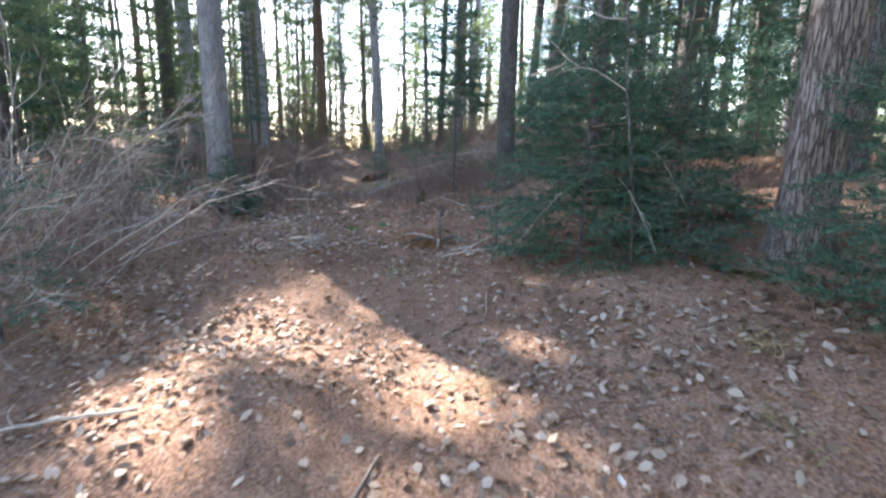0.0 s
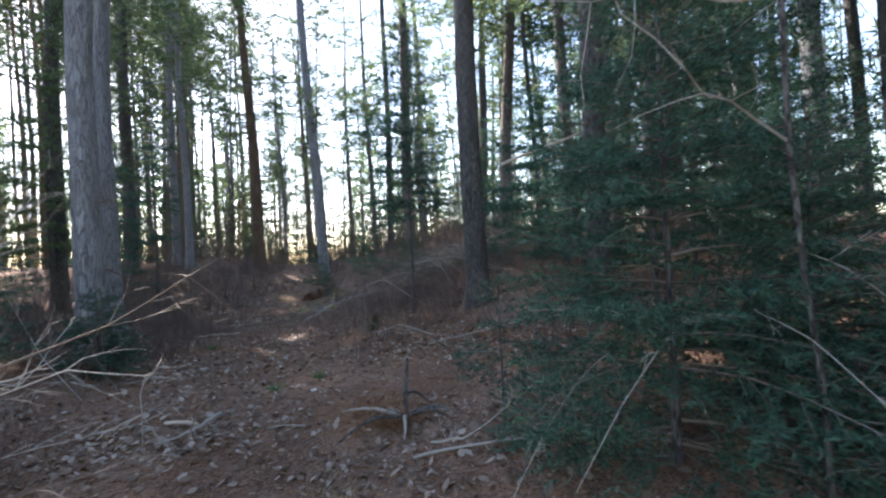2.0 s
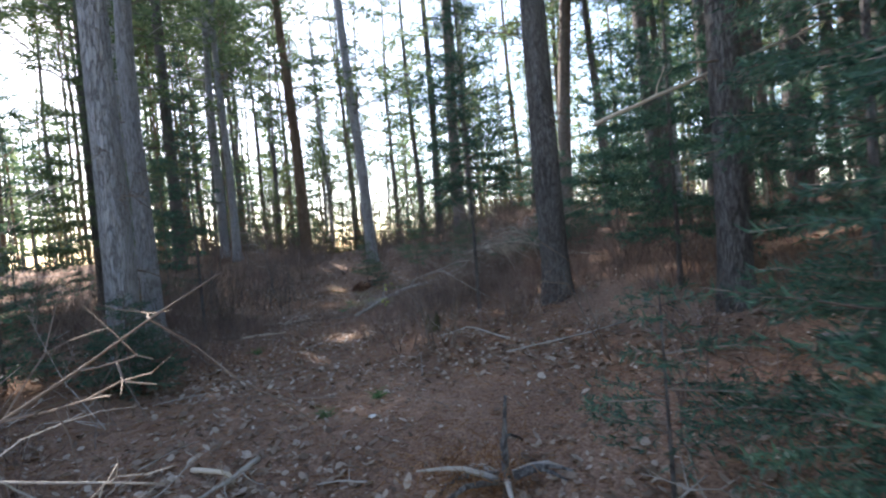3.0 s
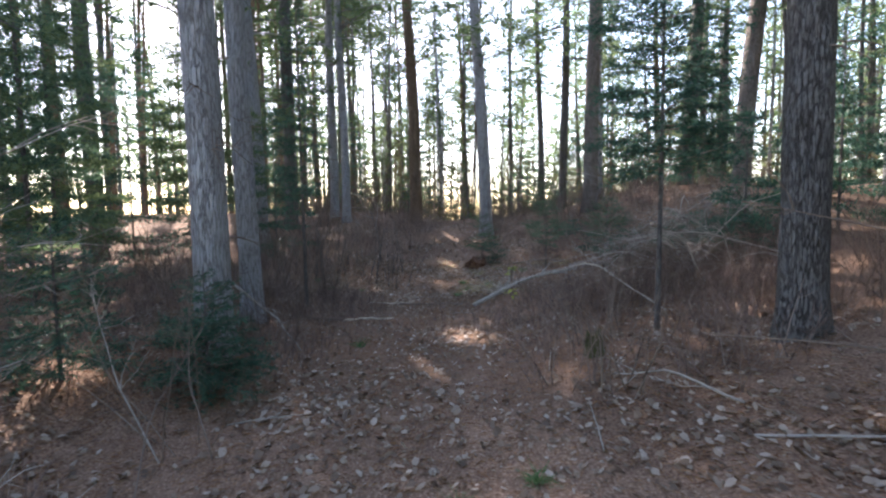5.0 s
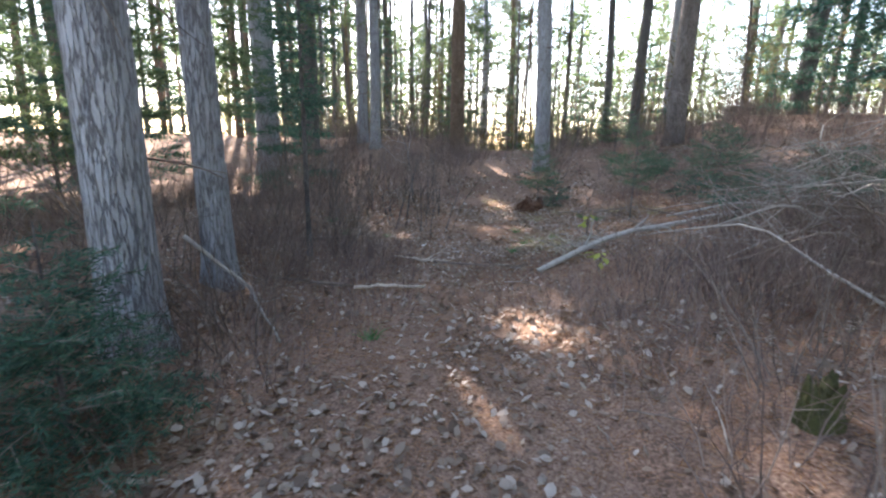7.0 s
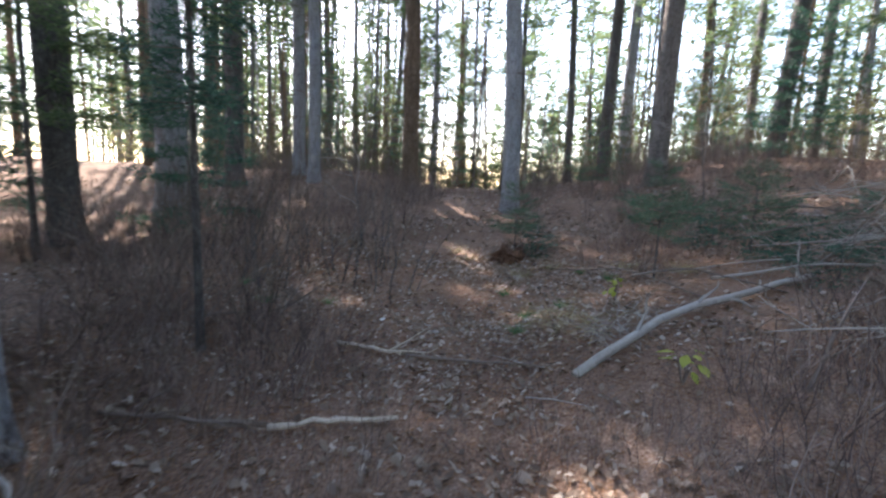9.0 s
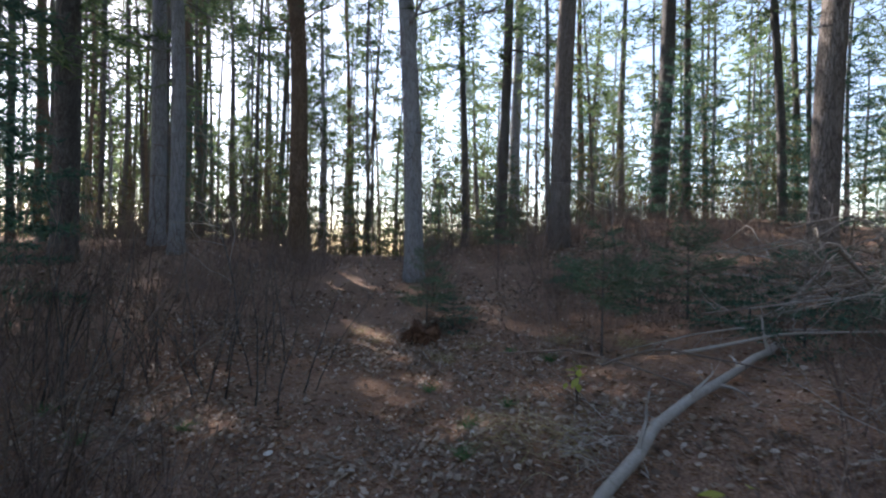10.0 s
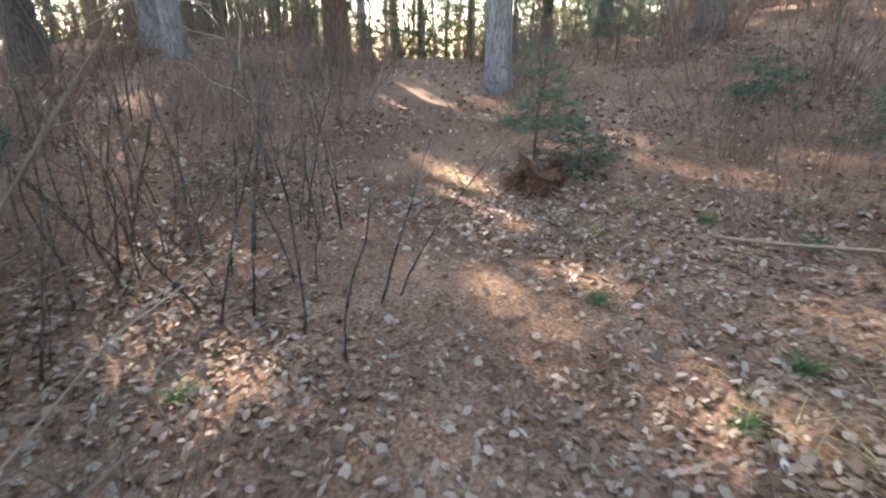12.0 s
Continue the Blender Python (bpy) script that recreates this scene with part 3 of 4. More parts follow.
young_conifer(-0.86, 14.2, 1.35, 0.5, 0.55, 0.13, 5, "pine", 0.011, 0.022, 31, label="soft green young white pine on the bank", droop=-0.03)
young_conifer(0.35, 14.8, 1.1, 0.6, 0.3, 0.14, 5, "pine", 0.01, 0.025, 32, label="soft green young white pine near fallen branches", droop=-0.03)
young_conifer(-2.1, 16.35, 0.5, 0.45, 0.05, 0.1, 6, "fir", 0.009, 0.02, 33, label="low dark evergreen shrub beside a rotten stump")
young_conifer(-2.45, 16.8, 1.2, 0.5, 0.3, 0.15, 5, "pine", 0.01, 0.02, 34, label="thin young pine behind a rotten stump", droop=-0.03)
young_conifer(-0.9, 19.5, 1.6, 0.65, 0.3, 0.2, 5, "pine", 0.012, 0.025, 35, label="young pine on the low crest", droop=-0.03)
for k, (x, y, h) in enumerate([(-5.9, 5.2, 3.0), (-6.4, 3.2, 3.4), (4.6, 7.2, 4.6), (5.2, 4.6, 4.2), (3.9, 11.0, 3.6), (-7.6, 9.3, 4.2), (5.0, 1.6, 3.8), (6.6, 9.4, 4.8), (2.4, 13.6, 2.2), (7.0, 14.5, 5.0), (-9.0, 12.8, 5.0), (6.2, 19.0, 4.4), (-10.5, 19.5, 5.0), (3.6, 27.0, 5.0), (8.6, 24.0, 5.2),
                               (3.4, 12.9, 3.4), (-8.4, 6.5, 4.4), (-6.9, 14.6, 3.4), (3.6, 20.5, 4.4), (-6.2, 24.5, 3.6), (-1.4, 27.5, 3.6), (0.2, 24.5, 3.0), (-9.6, 25.5, 4.6), (8.6, 11.8, 5.0), (-12.0, 10.0, 5.2), (10.0, 17.5, 5.2)]):
    young_conifer(x, y, h, 0.27 * h + 0.15, 0.3, 0.34, 5, "fir", 0.046, 0.04, 60 + k, size=0.1, split=False, label="young fir in the shade of the pines")
for k, (x, y, h, b) in enumerate([(-6.6, 9.0, 5.2, 1.2), (-7.1, 12.6, 7.0, 1.4), (-9.6, 10.6, 7.2, 1.0), (-8.2, 10.6, 6.4, 0.8), (-10.5, 13.0, 6.8, 0.8), (-5.7, 7.9, 3.6, 0.5), (-9.2, 8.8, 6.6, 0.8), (-5.9, 22.6, 2.8, 0.3), (-4.3, 24.2, 3.2, 0.3), (-7.4, 23.4, 3.6, 0.4), (-1.9, 23.6, 2.6, 0.3), (-3.2, 26.5, 3.4, 0.3), (-8.6, 7.6, 6.8, 0.8), (-5.8, 6.6, 5.0, 1.4)]):
    young_conifer(x, y, h, 0.14 * h + 0.3, b, 0.34, 5, "fir", 0.032, 0.06, 130 + k, size=0.09, split=False, label="half-grown conifer with soft green level boughs", mat=PINE_NEEDLE if k % 2 else SOFT_NEEDLE, group="half-grown conifers")
for k, (x, y, h, sp) in enumerate([(0.7, 14.3, 0.5, 0.7), (1.35, 13.2, 0.45, 0.75), (1.9, 15.0, 0.55, 0.8), (0.25, 15.7, 0.4, 0.6), (2.0, 12.4, 0.6, 0.8), (0.5, 13.4, 0.35, 0.6), (2.7, 13.9, 0.6, 0.8), (-0.2, 17.0, 0.5, 0.5)]):
    young_conifer(x, y, h, sp, 0.05, 0.1, 6, "fir", 0.017, 0.02, 150 + k, size=0.055, split=False, label="low dark evergreen brush among dead branches", group="evergreen brush on the bank")
# ---- shrubs, deadwood and litter ----
def shrub_soup(rs, n, h, spread, r=0.0035, fork=3):
    s = Soup()
    for _ in range(n):
        a, q = rs.uniform(0, 6.28), spread * math.sqrt(rs.rand())
        H = h * rs.uniform(0.5, 1.15)
        ln = wander(rs, (q * math.cos(a), q * math.sin(a), -0.03), (0.25 * math.cos(a) + rs.normal(0, 0.18), 0.25 * math.sin(a) + rs.normal(0, 0.18), 1), H, 5, 0.13)
        s.add(*tube(ln, np.linspace(r * rs.uniform(0.7, 1.5), 0.001, 5), 3, False))
        for t in rs.uniform(0.3, 0.95, fork):
            i = min(int(t * 4), 3)
            tw = wander(rs, ln[i], (ln[i + 1] - ln[i]) / np.linalg.norm(ln[i + 1] - ln[i]) + rs.normal(0, 0.55, 3), H * rs.uniform(0.15, 0.45), 2, 0.2)
            s.add(*tube(tw, [r * 0.5, 0.0009], 3, False))
    return s


def bare_shrub(seed, n, h, spread, mat, label, fork=3, r=0.0035):
    ob = thing("bare_shrub", 0, 0, label, "shrub", "bare brown shrubs")
    part("stem_clump", shrub_soup(np.random.RandomState(seed), n, h, spread, r, fork), mat, ob, kind="stuff")
    return ob


def place(ob, x, y, turn, s, first):
    m = Matrix.LocRotScale((x, y, float(ground_z(x, y))), Euler((0, 0, turn)), (s, s, s))
    if first:
        ob.matrix_basis = m
    else:
        copy_thing(ob, m)


STEM = material("brown_shrub_stems", [(0.3, (0.1, 0.07, 0.06)), (0.6, (0.2, 0.145, 0.125)), (0.85, (0.32, 0.25, 0.22))], scale=9, island=0.6)
kinds = [bare_shrub(1, 22, 0.75, 0.28, STEM, "leafless brown shrub with thin upright stems", 4), bare_shrub(2, 16, 0.55, 0.3, STEM, "low leafless brown brush in the leaf litter", 5),
         bare_shrub(3, 12, 1.15, 0.22, TWIG, "tall thin bare saplings in a clump", 4, 0.0045), bare_shrub(4, 26, 0.45, 0.35, STEM, "low tangled leafless brush", 4), bare_shrub(5, 7, 1.7, 0.25, TWIG, "thin bare deciduous saplings", 5, 0.006)]
used = [False] * len(kinds)
rs = np.random.RandomState(23)


far_brush = Soup()


def scatter(n, x0, x1, y0, y1, picks, clear=1.0, joined=False):
    k = 0
    tries = 0
    while k < n and tries < n * 30:
        tries += 1
        x, y = rs.uniform(x0, x1), rs.uniform(y0, y1)
        if abs(x - float(np.interp(y, CY, CX))) < clear or -2.1 < x < -0.1 and 11.45 < y < 13.2:
            continue
        q = rs.choice(picks)
        if joined:
            me, a, s = kinds[q].children[0].data, rs.uniform(0, 6.28), rs.uniform(0.75, 1.25)
            co, ix = np.empty(len(me.vertices) * 3), np.empty(len(me.loops), np.int32)
            me.vertices.foreach_get("co", co)
            me.loops.foreach_get("vertex_index", ix)
            co = co.reshape(-1, 3) @ np.array([(math.cos(a), math.sin(a), 0), (-math.sin(a), math.cos(a), 0), (0, 0, 1)]) * s
            far_brush.add(co + np.array([x, y, float(ground_z(x, y))]), ix)
            k += 1
            continue
        place(kinds[q], x, y, rs.uniform(0, 6.28), rs.uniform(0.75, 1.25), not used[q])
        used[q] = True
        k += 1


kinds += [bare_shrub(6, 44, 0.6, 0.5, STEM, "fine brown leafless brush thick with twigs", 3, 0.0021), bare_shrub(7, 36, 0.38, 0.45, STEM, "low fine brown brush over the litter", 3, 0.0018)]
used += [False, False]
scatter(74, -6.5, 3.2, 8.4, 12.4, [5, 6], 1.0)
scatter(16, -4.4, -0.6, 10.6, 12.3, [6], 0.35)
scatter(34, 2.4, 7.5, 3.6, 11.0, [5, 0, 2], 1.0, True)
scatter(20, -5.5, -2.6, 4.0, 8.0, [5, 6], 1.5)
scatter(26, -8.0, -4.6, 12.0, 18.0, [5, 5, 2], 1.2, True)
scatter(34, -1.4, 3.0, 12.6, 18.0, [5, 6], 1.6, True)
scatter(60, -8.0, 4.0, 17.5, 22.5, [5, 5, 2], 0.9, True)
scatter(22, -1.2, 1.6, 9.8, 12.2, [6, 5], 1.5)
scatter(30, -5.8, -2.4, 3.0, 7.6, [0, 1, 2, 4], 1.4)
scatter(46, -7.5, -2.5, 8.6, 12.7, [0, 1, 2, 3, 2], 0.95)
scatter(40, -2.2, 3.2, 7.6, 12.6, [0, 1, 3, 3, 2], 1.35)
scatter(14, 0.6, 3.8, 2.0, 7.0, [1, 3], 0.9)
scatter(8, -0.6, 1.5, 11.4, 12.6, [3], 1.2)
scatter(40, -5.4, 1.5, 10.5, 12.2, [1, 3], 0.75)
scatter(60, -9.0, 2.5, 15.5, 22.5, [0, 0, 2, 3, 4], 1.0, True)
scatter(50, -13.0, 7.0, 20.0, 30.0, [0, 2, 4, 4], 0.7, True)
scatter(16, -9.5, -5.4, 12.8, 15.5, [2, 4], 1.0)
scatter(24, -11.0, -5.0, 2.0, 12.0, [0, 2, 4], 1.0, True)
scatter(24, 3.0, 9.0, 6.0, 20.0, [0, 2, 4], 1.0, True)
scatter(60, -11.0, 6.0, 19.5, 26.0, [0, 2, 4, 4], 0.5, True)
tagged(new("far_brush", far_brush.mesh("far_brush", STEM)), "leafless brown brush farther off under the pines", "brush", kind="stuff")
# clump of upright saplings close to the track
def upright_sapling(x, y, h, seed):
    rs = np.random.RandomState(seed)
    ob = thing("upright_shoot", x, y, "slim dark bare shoot rising from dry leaves", "shoot", "bare shoots beside the track")
    ln = wander(rs, (0, 0, -0.03), (rs.normal(0, 0.13), rs.normal(0, 0.13), 1), h, 8, 0.09)
    part("stem", Soup().add(*tube(ln, np.linspace(rs.uniform(0.006, 0.01), 0.002, 8), 5)), BARK_DARK, ob, smooth=True)
    for i in rs.randint(3, 7, 3):
        tw = wander(rs, ln[i], (rs.normal(0, 0.6), rs.normal(0, 0.6), 1), h * rs.uniform(0.15, 0.35), 5, 0.15)
        part("twig", Soup().add(*tube(tw, np.linspace(0.003, 0.001, 5), 4, False)), TWIG, ob)
    return ob


for k in range(44):
    c = [(-4.6, 14.5), (-5.1, 14.2), (-5.5, 14.9), (-4.2, 15.3), (-5.0, 13.4), (-3.95, 14.0), (-5.9, 14.0)][k % 7]
    upright_sapling(c[0] + rs.normal(0, 0.22), c[1] + rs.normal(0, 0.25), rs.uniform(0.7, 1.5), 1200 + k)



def branch(name, pts, r0, r1, mat, label, category="branch", twigs=0, seed=0, sides=7, group="", twig_len=0.35):
    """A fallen or leaning branch through the points, heights counted from the floor."""
    rs = np.random.RandomState(seed)
    p = np.array([(x, y, float(ground_z(x, y)) + z) for x, y, z in pts])
    t = np.linspace(0, len(p) - 1, 10)
    ln = np.stack([np.interp(t, np.arange(len(p)), p[:, k]) for k in range(3)], -1)
    o = p[0].copy()
    ln = ln - o + rs.normal(0, r0 * 0.35, ln.shape)
    ob = new(name)
    ob.location = o
    tagged(ob, label, category, group)
    part("stem", Soup().add(*tube(ln, np.linspace(r0, r1, 10) * (1 + rs.normal(0, 0.06, 10)), sides)), mat, ob, smooth=True)
    if twigs:
        for _ in range(twigs):
            s = Soup()
            i = rs.randint(2, 9)
            w = unit(ln[i + 1] - ln[i - 1]) * 0.8 + rs.normal(0, 0.6, 3) + np.array([0, 0, 0.15])
            tw = wander(rs, ln[i], w, twig_len * rs.uniform(0.4, 1.2), 5, 0.2, 0.02)
            s.add(*tube(tw, np.linspace(max(r1 * 0.7, 0.003), 0.0012, 5), 4, False))
            for j in (2, 3):
                t2 = wander(rs, tw[j], tw[j] - tw[j - 1] + rs.normal(0, 0.05, 3), twig_len * 0.35, 3, 0.2)
                s.add(*tube(t2, [0.002, 0.0016, 0.001], 3, False))
            part("twig", s, mat, ob)
    return ob


branch("fallen_log", [(-1.95, 11.85, 0.02), (-1.26, 12.4, 0.14), (-0.3, 13.05, 0.08), (0.35, 13.5, 0.04)], 0.036, 0.026, DEADWOOD, "grey fallen log slanting out of the bank", "log", 6, 1, 10)
branch("fallen_stick", [(-3.62, 10.83, 0.05), (-2.97, 11.12, 0.04)], 0.017, 0.013, PALEWOOD, "pale barkless stick lying across the track", "stick", 0, 2)
branch("fallen_stick", [(-4.45, 10.62, 0.03), (-3.62, 10.83, 0.05)], 0.012, 0.016, TWIG, "dark end of a fallen branch beside the track", "stick", 3, 3)
branch("fallen_stick", [(-3.8, 12.25, 0.04), (-3.2, 12.07, 0.04)], 0.015, 0.012, PALEWOOD, "pale fallen stick across the track", "stick", 2, 4)
branch("fallen_stick", [(-3.2, 12.07, 0.04), (-2.6, 11.98, 0.05), (-2.1, 11.95, 0.03)], 0.012, 0.007, TWIG, "dark thin end of a fallen branch in the brush", "stick", 4, 25)
branch("fallen_branch", [(-4.5, 9.7, 0.5), (-4.1, 9.9, 0.25), (-3.6, 9.6, 0.03)], 0.018, 0.008, DEADWOOD, "grey dead branch leaning on a pine", "branch", 6, 5)
branch("fallen_branch", [(-1.5, 6.1, 0.12), (-1.62, 5.95, 0.06), (-1.85, 5.7, 0.02)], 0.02, 0.008, DEADWOOD, "forked grey dead branch on the leaves", "branch", 5, 6, twig_len=0.3)
branch("fallen_branch", [(-2.0, 6.2, 0.02), (-1.75, 6.05, 0.08), (-1.6, 5.98, 0.05)], 0.018, 0.012, PALEWOOD, "pale broken branch on the leaves", "branch", 2, 7, twig_len=0.2)
branch("fallen_branch", [(0.05, 4.9, 0.03), (0.5, 4.7, 0.06), (0.9, 4.6, 0.02)], 0.009, 0.004, DEADWOOD, "grey dead branch beside a root tangle", "branch", 6, 8)
branch("fallen_branch", [(1.5, 5.3, 0.35), (2.2, 5.0, 0.22), (3.0, 4.8, 0.06)], 0.025, 0.016, BARK_DARK, "dark fallen limb leading to a thick pine", "branch", 3, 9)
branch("fallen_branch", [(-0.2, 1.9, 0.02), (-0.25, 1.6, 0.03), (-0.35, 1.3, 0.02)], 0.012, 0.009, TWIG, "brown stick among dry leaves", "stick", 0, 10)
branch("fallen_branch", [(-1.4, 12.9, 0.35), (-0.9, 13.1, 0.3), (-0.1, 13.0, 0.05)], 0.012, 0.006, TWIG, "thin dark fallen branch on the bank", "branch", 8, 11)
branch("fallen_branch", [(-1.9, 14.3, 0.25), (-1.3, 13.6, 0.3), (-0.7, 12.9, 0.04)], 0.01, 0.006, TWIG, "thin dark arched branch over the litter", "branch", 5, 12)
branch("fallen_branch", [(-5.1, 12.2, 0.02), (-4.4, 12.5, 0.2), (-4.0, 12.7, 0.5)], 0.012, 0.005, TWIG, "dark dead branch sticking out of the brush", "branch", 6, 13)
branch("fallen_branch", [(-4.9, 12.1, 0.02), (-4.4, 12.9, 0.9), (-4.0, 13.4, 1.7)], 0.008, 0.003, TWIG, "leaning dark bare sapling", "branch", 8, 14)
branch("fallen_branch", [(0.4, 8.0, 0.02), (0.0, 8.2, 0.2), (-0.35, 8.4, 0.1)], 0.012, 0.005, DEADWOOD, "grey forked dead branch in low brush", "branch", 6, 15)
branch("fallen_branch", [(-3.0, 6.7, 0.02), (-3.25, 7.1, 0.3), (-3.3, 7.7, 0.75)], 0.005, 0.0025, TWIG, "grey dead branch leaning before a low fir", "branch", 7, 26)
branch("fallen_branch", [(0.3, 7.6, 0.02), (0.9, 7.4, 0.06), (1.6, 7.5, 0.04)], 0.008, 0.004, DEADWOOD, "long grey dead branch in the low brush", "branch", 7, 27)
branch("fallen_branch", [(-3.2, 7.1, 0.02), (-3.7, 7.3, 0.3), (-4.2, 7.6, 0.7)], 0.006, 0.003, DEADWOOD, "grey dead branches under a low fir", "branch", 10, 16)
branch("fallen_branch", [(-2.9, 7.2, 0.02), (-3.3, 7.5, 0.35), (-3.7, 8.0, 0.7)], 0.006, 0.003, TWIG, "grey dead branch leaning in a low fir", "branch", 8, 17)
branch("fallen_branch", [(1.2, 7.3, 1.9), (2.0, 7.2, 1.95), (3.2, 7.2, 2.0)], 0.018, 0.012, PALEWOOD, "pale dead limb caught level between trunks", "branch", 4, 18)
branch("dead_branch", [(1.0, 6.75, 0.02), (0.75, 6.7, 0.85), (0.3, 6.6, 1.25), (-0.2, 6.5, 1.45)], 0.006, 0.0025, TWIG, "thin grey dead stem arching over the brush", "branch", 3, 19, twig_len=0.3)
branch("dead_branch", [(1.0, 6.8, 0.02), (0.7, 6.7, 0.7), (0.25, 6.6, 0.85), (-0.3, 6.55, 1.0)], 0.006, 0.0025, TWIG, "thin grey dead stem arching over the brush", "branch", 3, 20, twig_len=0.3)
branch("dead_branch", [(-2.7, 3.7, 0.4), (-1.9, 3.9, 0.95), (-1.2, 4.1, 1.2), (-0.75, 4.2, 1.45)], 0.007, 0.0025, TWIG, "long dark dead branch reaching over the track", "branch", 9, 21, twig_len=0.45)
branch("dead_branch", [(-2.7, 3.9, 0.3), (-2.0, 4.1, 0.8), (-1.5, 4.3, 0.95), (-1.05, 4.4, 0.85)], 0.006, 0.0025, DEADWOOD, "pale dead branch with brittle twigs", "branch", 9, 22, twig_len=0.4)
for k, (x, y, a, z, L) in enumerate([(1.0, 3.6, 2.8, 0.75, 0.4), (1.2, 3.5, -0.9, 0.7, 0.5), (1.45, 3.55, -0.5, 0.85, 0.4), (0.75, 3.95, 3.0, 0.55, 0.35)]):
    arc = [(x + 0.3 - 0.3 * q + L * q * q * math.cos(a), y + 0.4 - 0.4 * q + L * q * q * math.sin(a), z + 0.12 * q - 0.5 * q ** 3) for q in (0, 0.2, 0.4, 0.6, 0.8, 1.0)]
    branch("dead_branch", arc, 0.0035, 0.002, DEADWOOD, "pale hooked dead branch hanging from a young fir", "branch", 2, 40 + k, 5, "dead branches in the fir", 0.2)
branch("fallen_branch", [(-1.5, 2.2, 0.02), (-1.75, 2.05, 0.05), (-2.1, 1.9, 0.02)], 0.011, 0.006, DEADWOOD, "grey dead stick lying on the leaves", "stick", 2, 23, twig_len=0.2)
branch("fallen_branch", [(0.15, 4.95, 0.06), (0.35, 4.75, 0.1), (0.7, 4.85, 0.2)], 0.008, 0.003, DEADWOOD, "grey dead branch beside a root tangle", "branch", 5, 24, twig_len=0.25)
for k in range(22):
    x, y = rs.uniform(-3.4, 0.2), rs.uniform(1.0, 13.5)
    x += float(np.interp(y, CY, CX)) + 1.4
    a, L = rs.uniform(0, 6.28), rs.uniform(0.2, 0.6)
    branch("twig", [(x, y, 0.02), (x + L * 0.5 * math.cos(a), y + L * 0.5 * math.sin(a), 0.035), (x + L * math.cos(a), y + L * math.sin(a), 0.02)], 0.006, 0.003, TWIG if k % 2 else DEADWOOD, "small dead twig on the leaf litter", "twig", 1, 200 + k, 5, "twigs on the track", 0.15)

# brush pile on the bank, and dead limbs before it
for k in range(120):
    c = [(1.1, 13.6), (1.7, 14.4), (2.6, 15.2), (0.5, 11.4), (1.0, 11.9)][k % 5]
    x, y, a = c[0] + rs.normal(0, 0.55), c[1] + rs.normal(0, 0.5), rs.uniform(2.2, 4.2) if k % 3 else rs.uniform(0, 6.28)
    L, z = rs.uniform(0.7, 2.3), rs.uniform(0.08, 0.75)
    branch("brush_pile_branch", [(x - L / 2 * math.cos(a), y - L / 2 * math.sin(a), 0.04), (x, y, z), (x + L / 2 * math.cos(a), y + L / 2 * math.sin(a), z * rs.uniform(0.1, 1.3))], rs.uniform(0.006, 0.019), 0.003, TWIG if k % 2 else DEADWOOD,
           "grey dead branch tangled in a brush pile", "branch", 8, 400 + k, 5, "brush pile on the bank", 0.5)


def dead_bush(x, y, reach, n, h, toward, seed, label):
    """A dead shrub of long arching grey branches with brittle side twigs."""
    rs = np.random.RandomState(seed)
    ob = thing("dead_bush", x, y, label, "bush", "dead grey bushes")
    tw = Soup()
    for _ in range(n):
        a = toward + rs.normal(0, 0.9)
        L = reach * rs.uniform(0.6, 1.15)
        ln = wander(rs, rs.normal(0, 0.12, 3) * np.array([1, 1, 0]), (math.cos(a), math.sin(a), h * rs.uniform(0.4, 1.4)), L, 9, 0.1, 0.045)
        part("branch", Soup().add(*tube(ln, np.linspace(0.007 * rs.uniform(0.6, 1.2), 0.002, 9), 5)), DEADWOOD if rs.rand() < 0.3 else TWIG, ob)
        for i in range(2, 9):
            for _k in range(2):
                t = wander(rs, ln[i], (ln[i] - ln[i - 1]) * 6 + rs.normal(0, 0.7, 3), L * rs.uniform(0.1, 0.28), 5, 0.22)
                tw.add(*tube(t, np.linspace(0.0035, 0.0012, 5), 3, False))
                t2 = wander(rs, t[2], t[3] - t[2] + rs.normal(0, 0.06, 3), 0.14, 3, 0.25)
                tw.add(*tube(t2, [0.0022, 0.0017, 0.001], 3, False))
    part("twig_growth", tw, TWIG if seed % 2 else DEADWOOD, ob, kind="stuff")
    return ob


dead_bush(-2.8, 4.1, 1.65, 9, 0.75, 0.1, 71, "dead grey bush with long arching branches reaching over the track")
dead_bush(-3.8, 5.6, 1.3, 11, 0.7, 0.3, 72, "dead grey bush with brittle sunlit twigs")
dead_bush(-3.5, 2.9, 1.7, 11, 0.9, 0.4, 73, "tangled dead grey bush beside the track")
dead_bush(-4.6, 4.0, 2.0, 14, 1.0, 0.8, 74, "tangled dead grey bush under the pines")
dead_bush(-3.3, 3.6, 2.1, 11, 1.3, 0.5, 76, "tall dead grey bush with pale brittle twigs")
dead_bush(-4.2, 5.0, 2.2, 12, 1.4, 0.3, 78, "tall dead grey bush in thin sunlight")
dead_bush(-5.0, 6.3, 1.8, 12, 1.0, 0.2, 75, "dead grey bush under the pines")


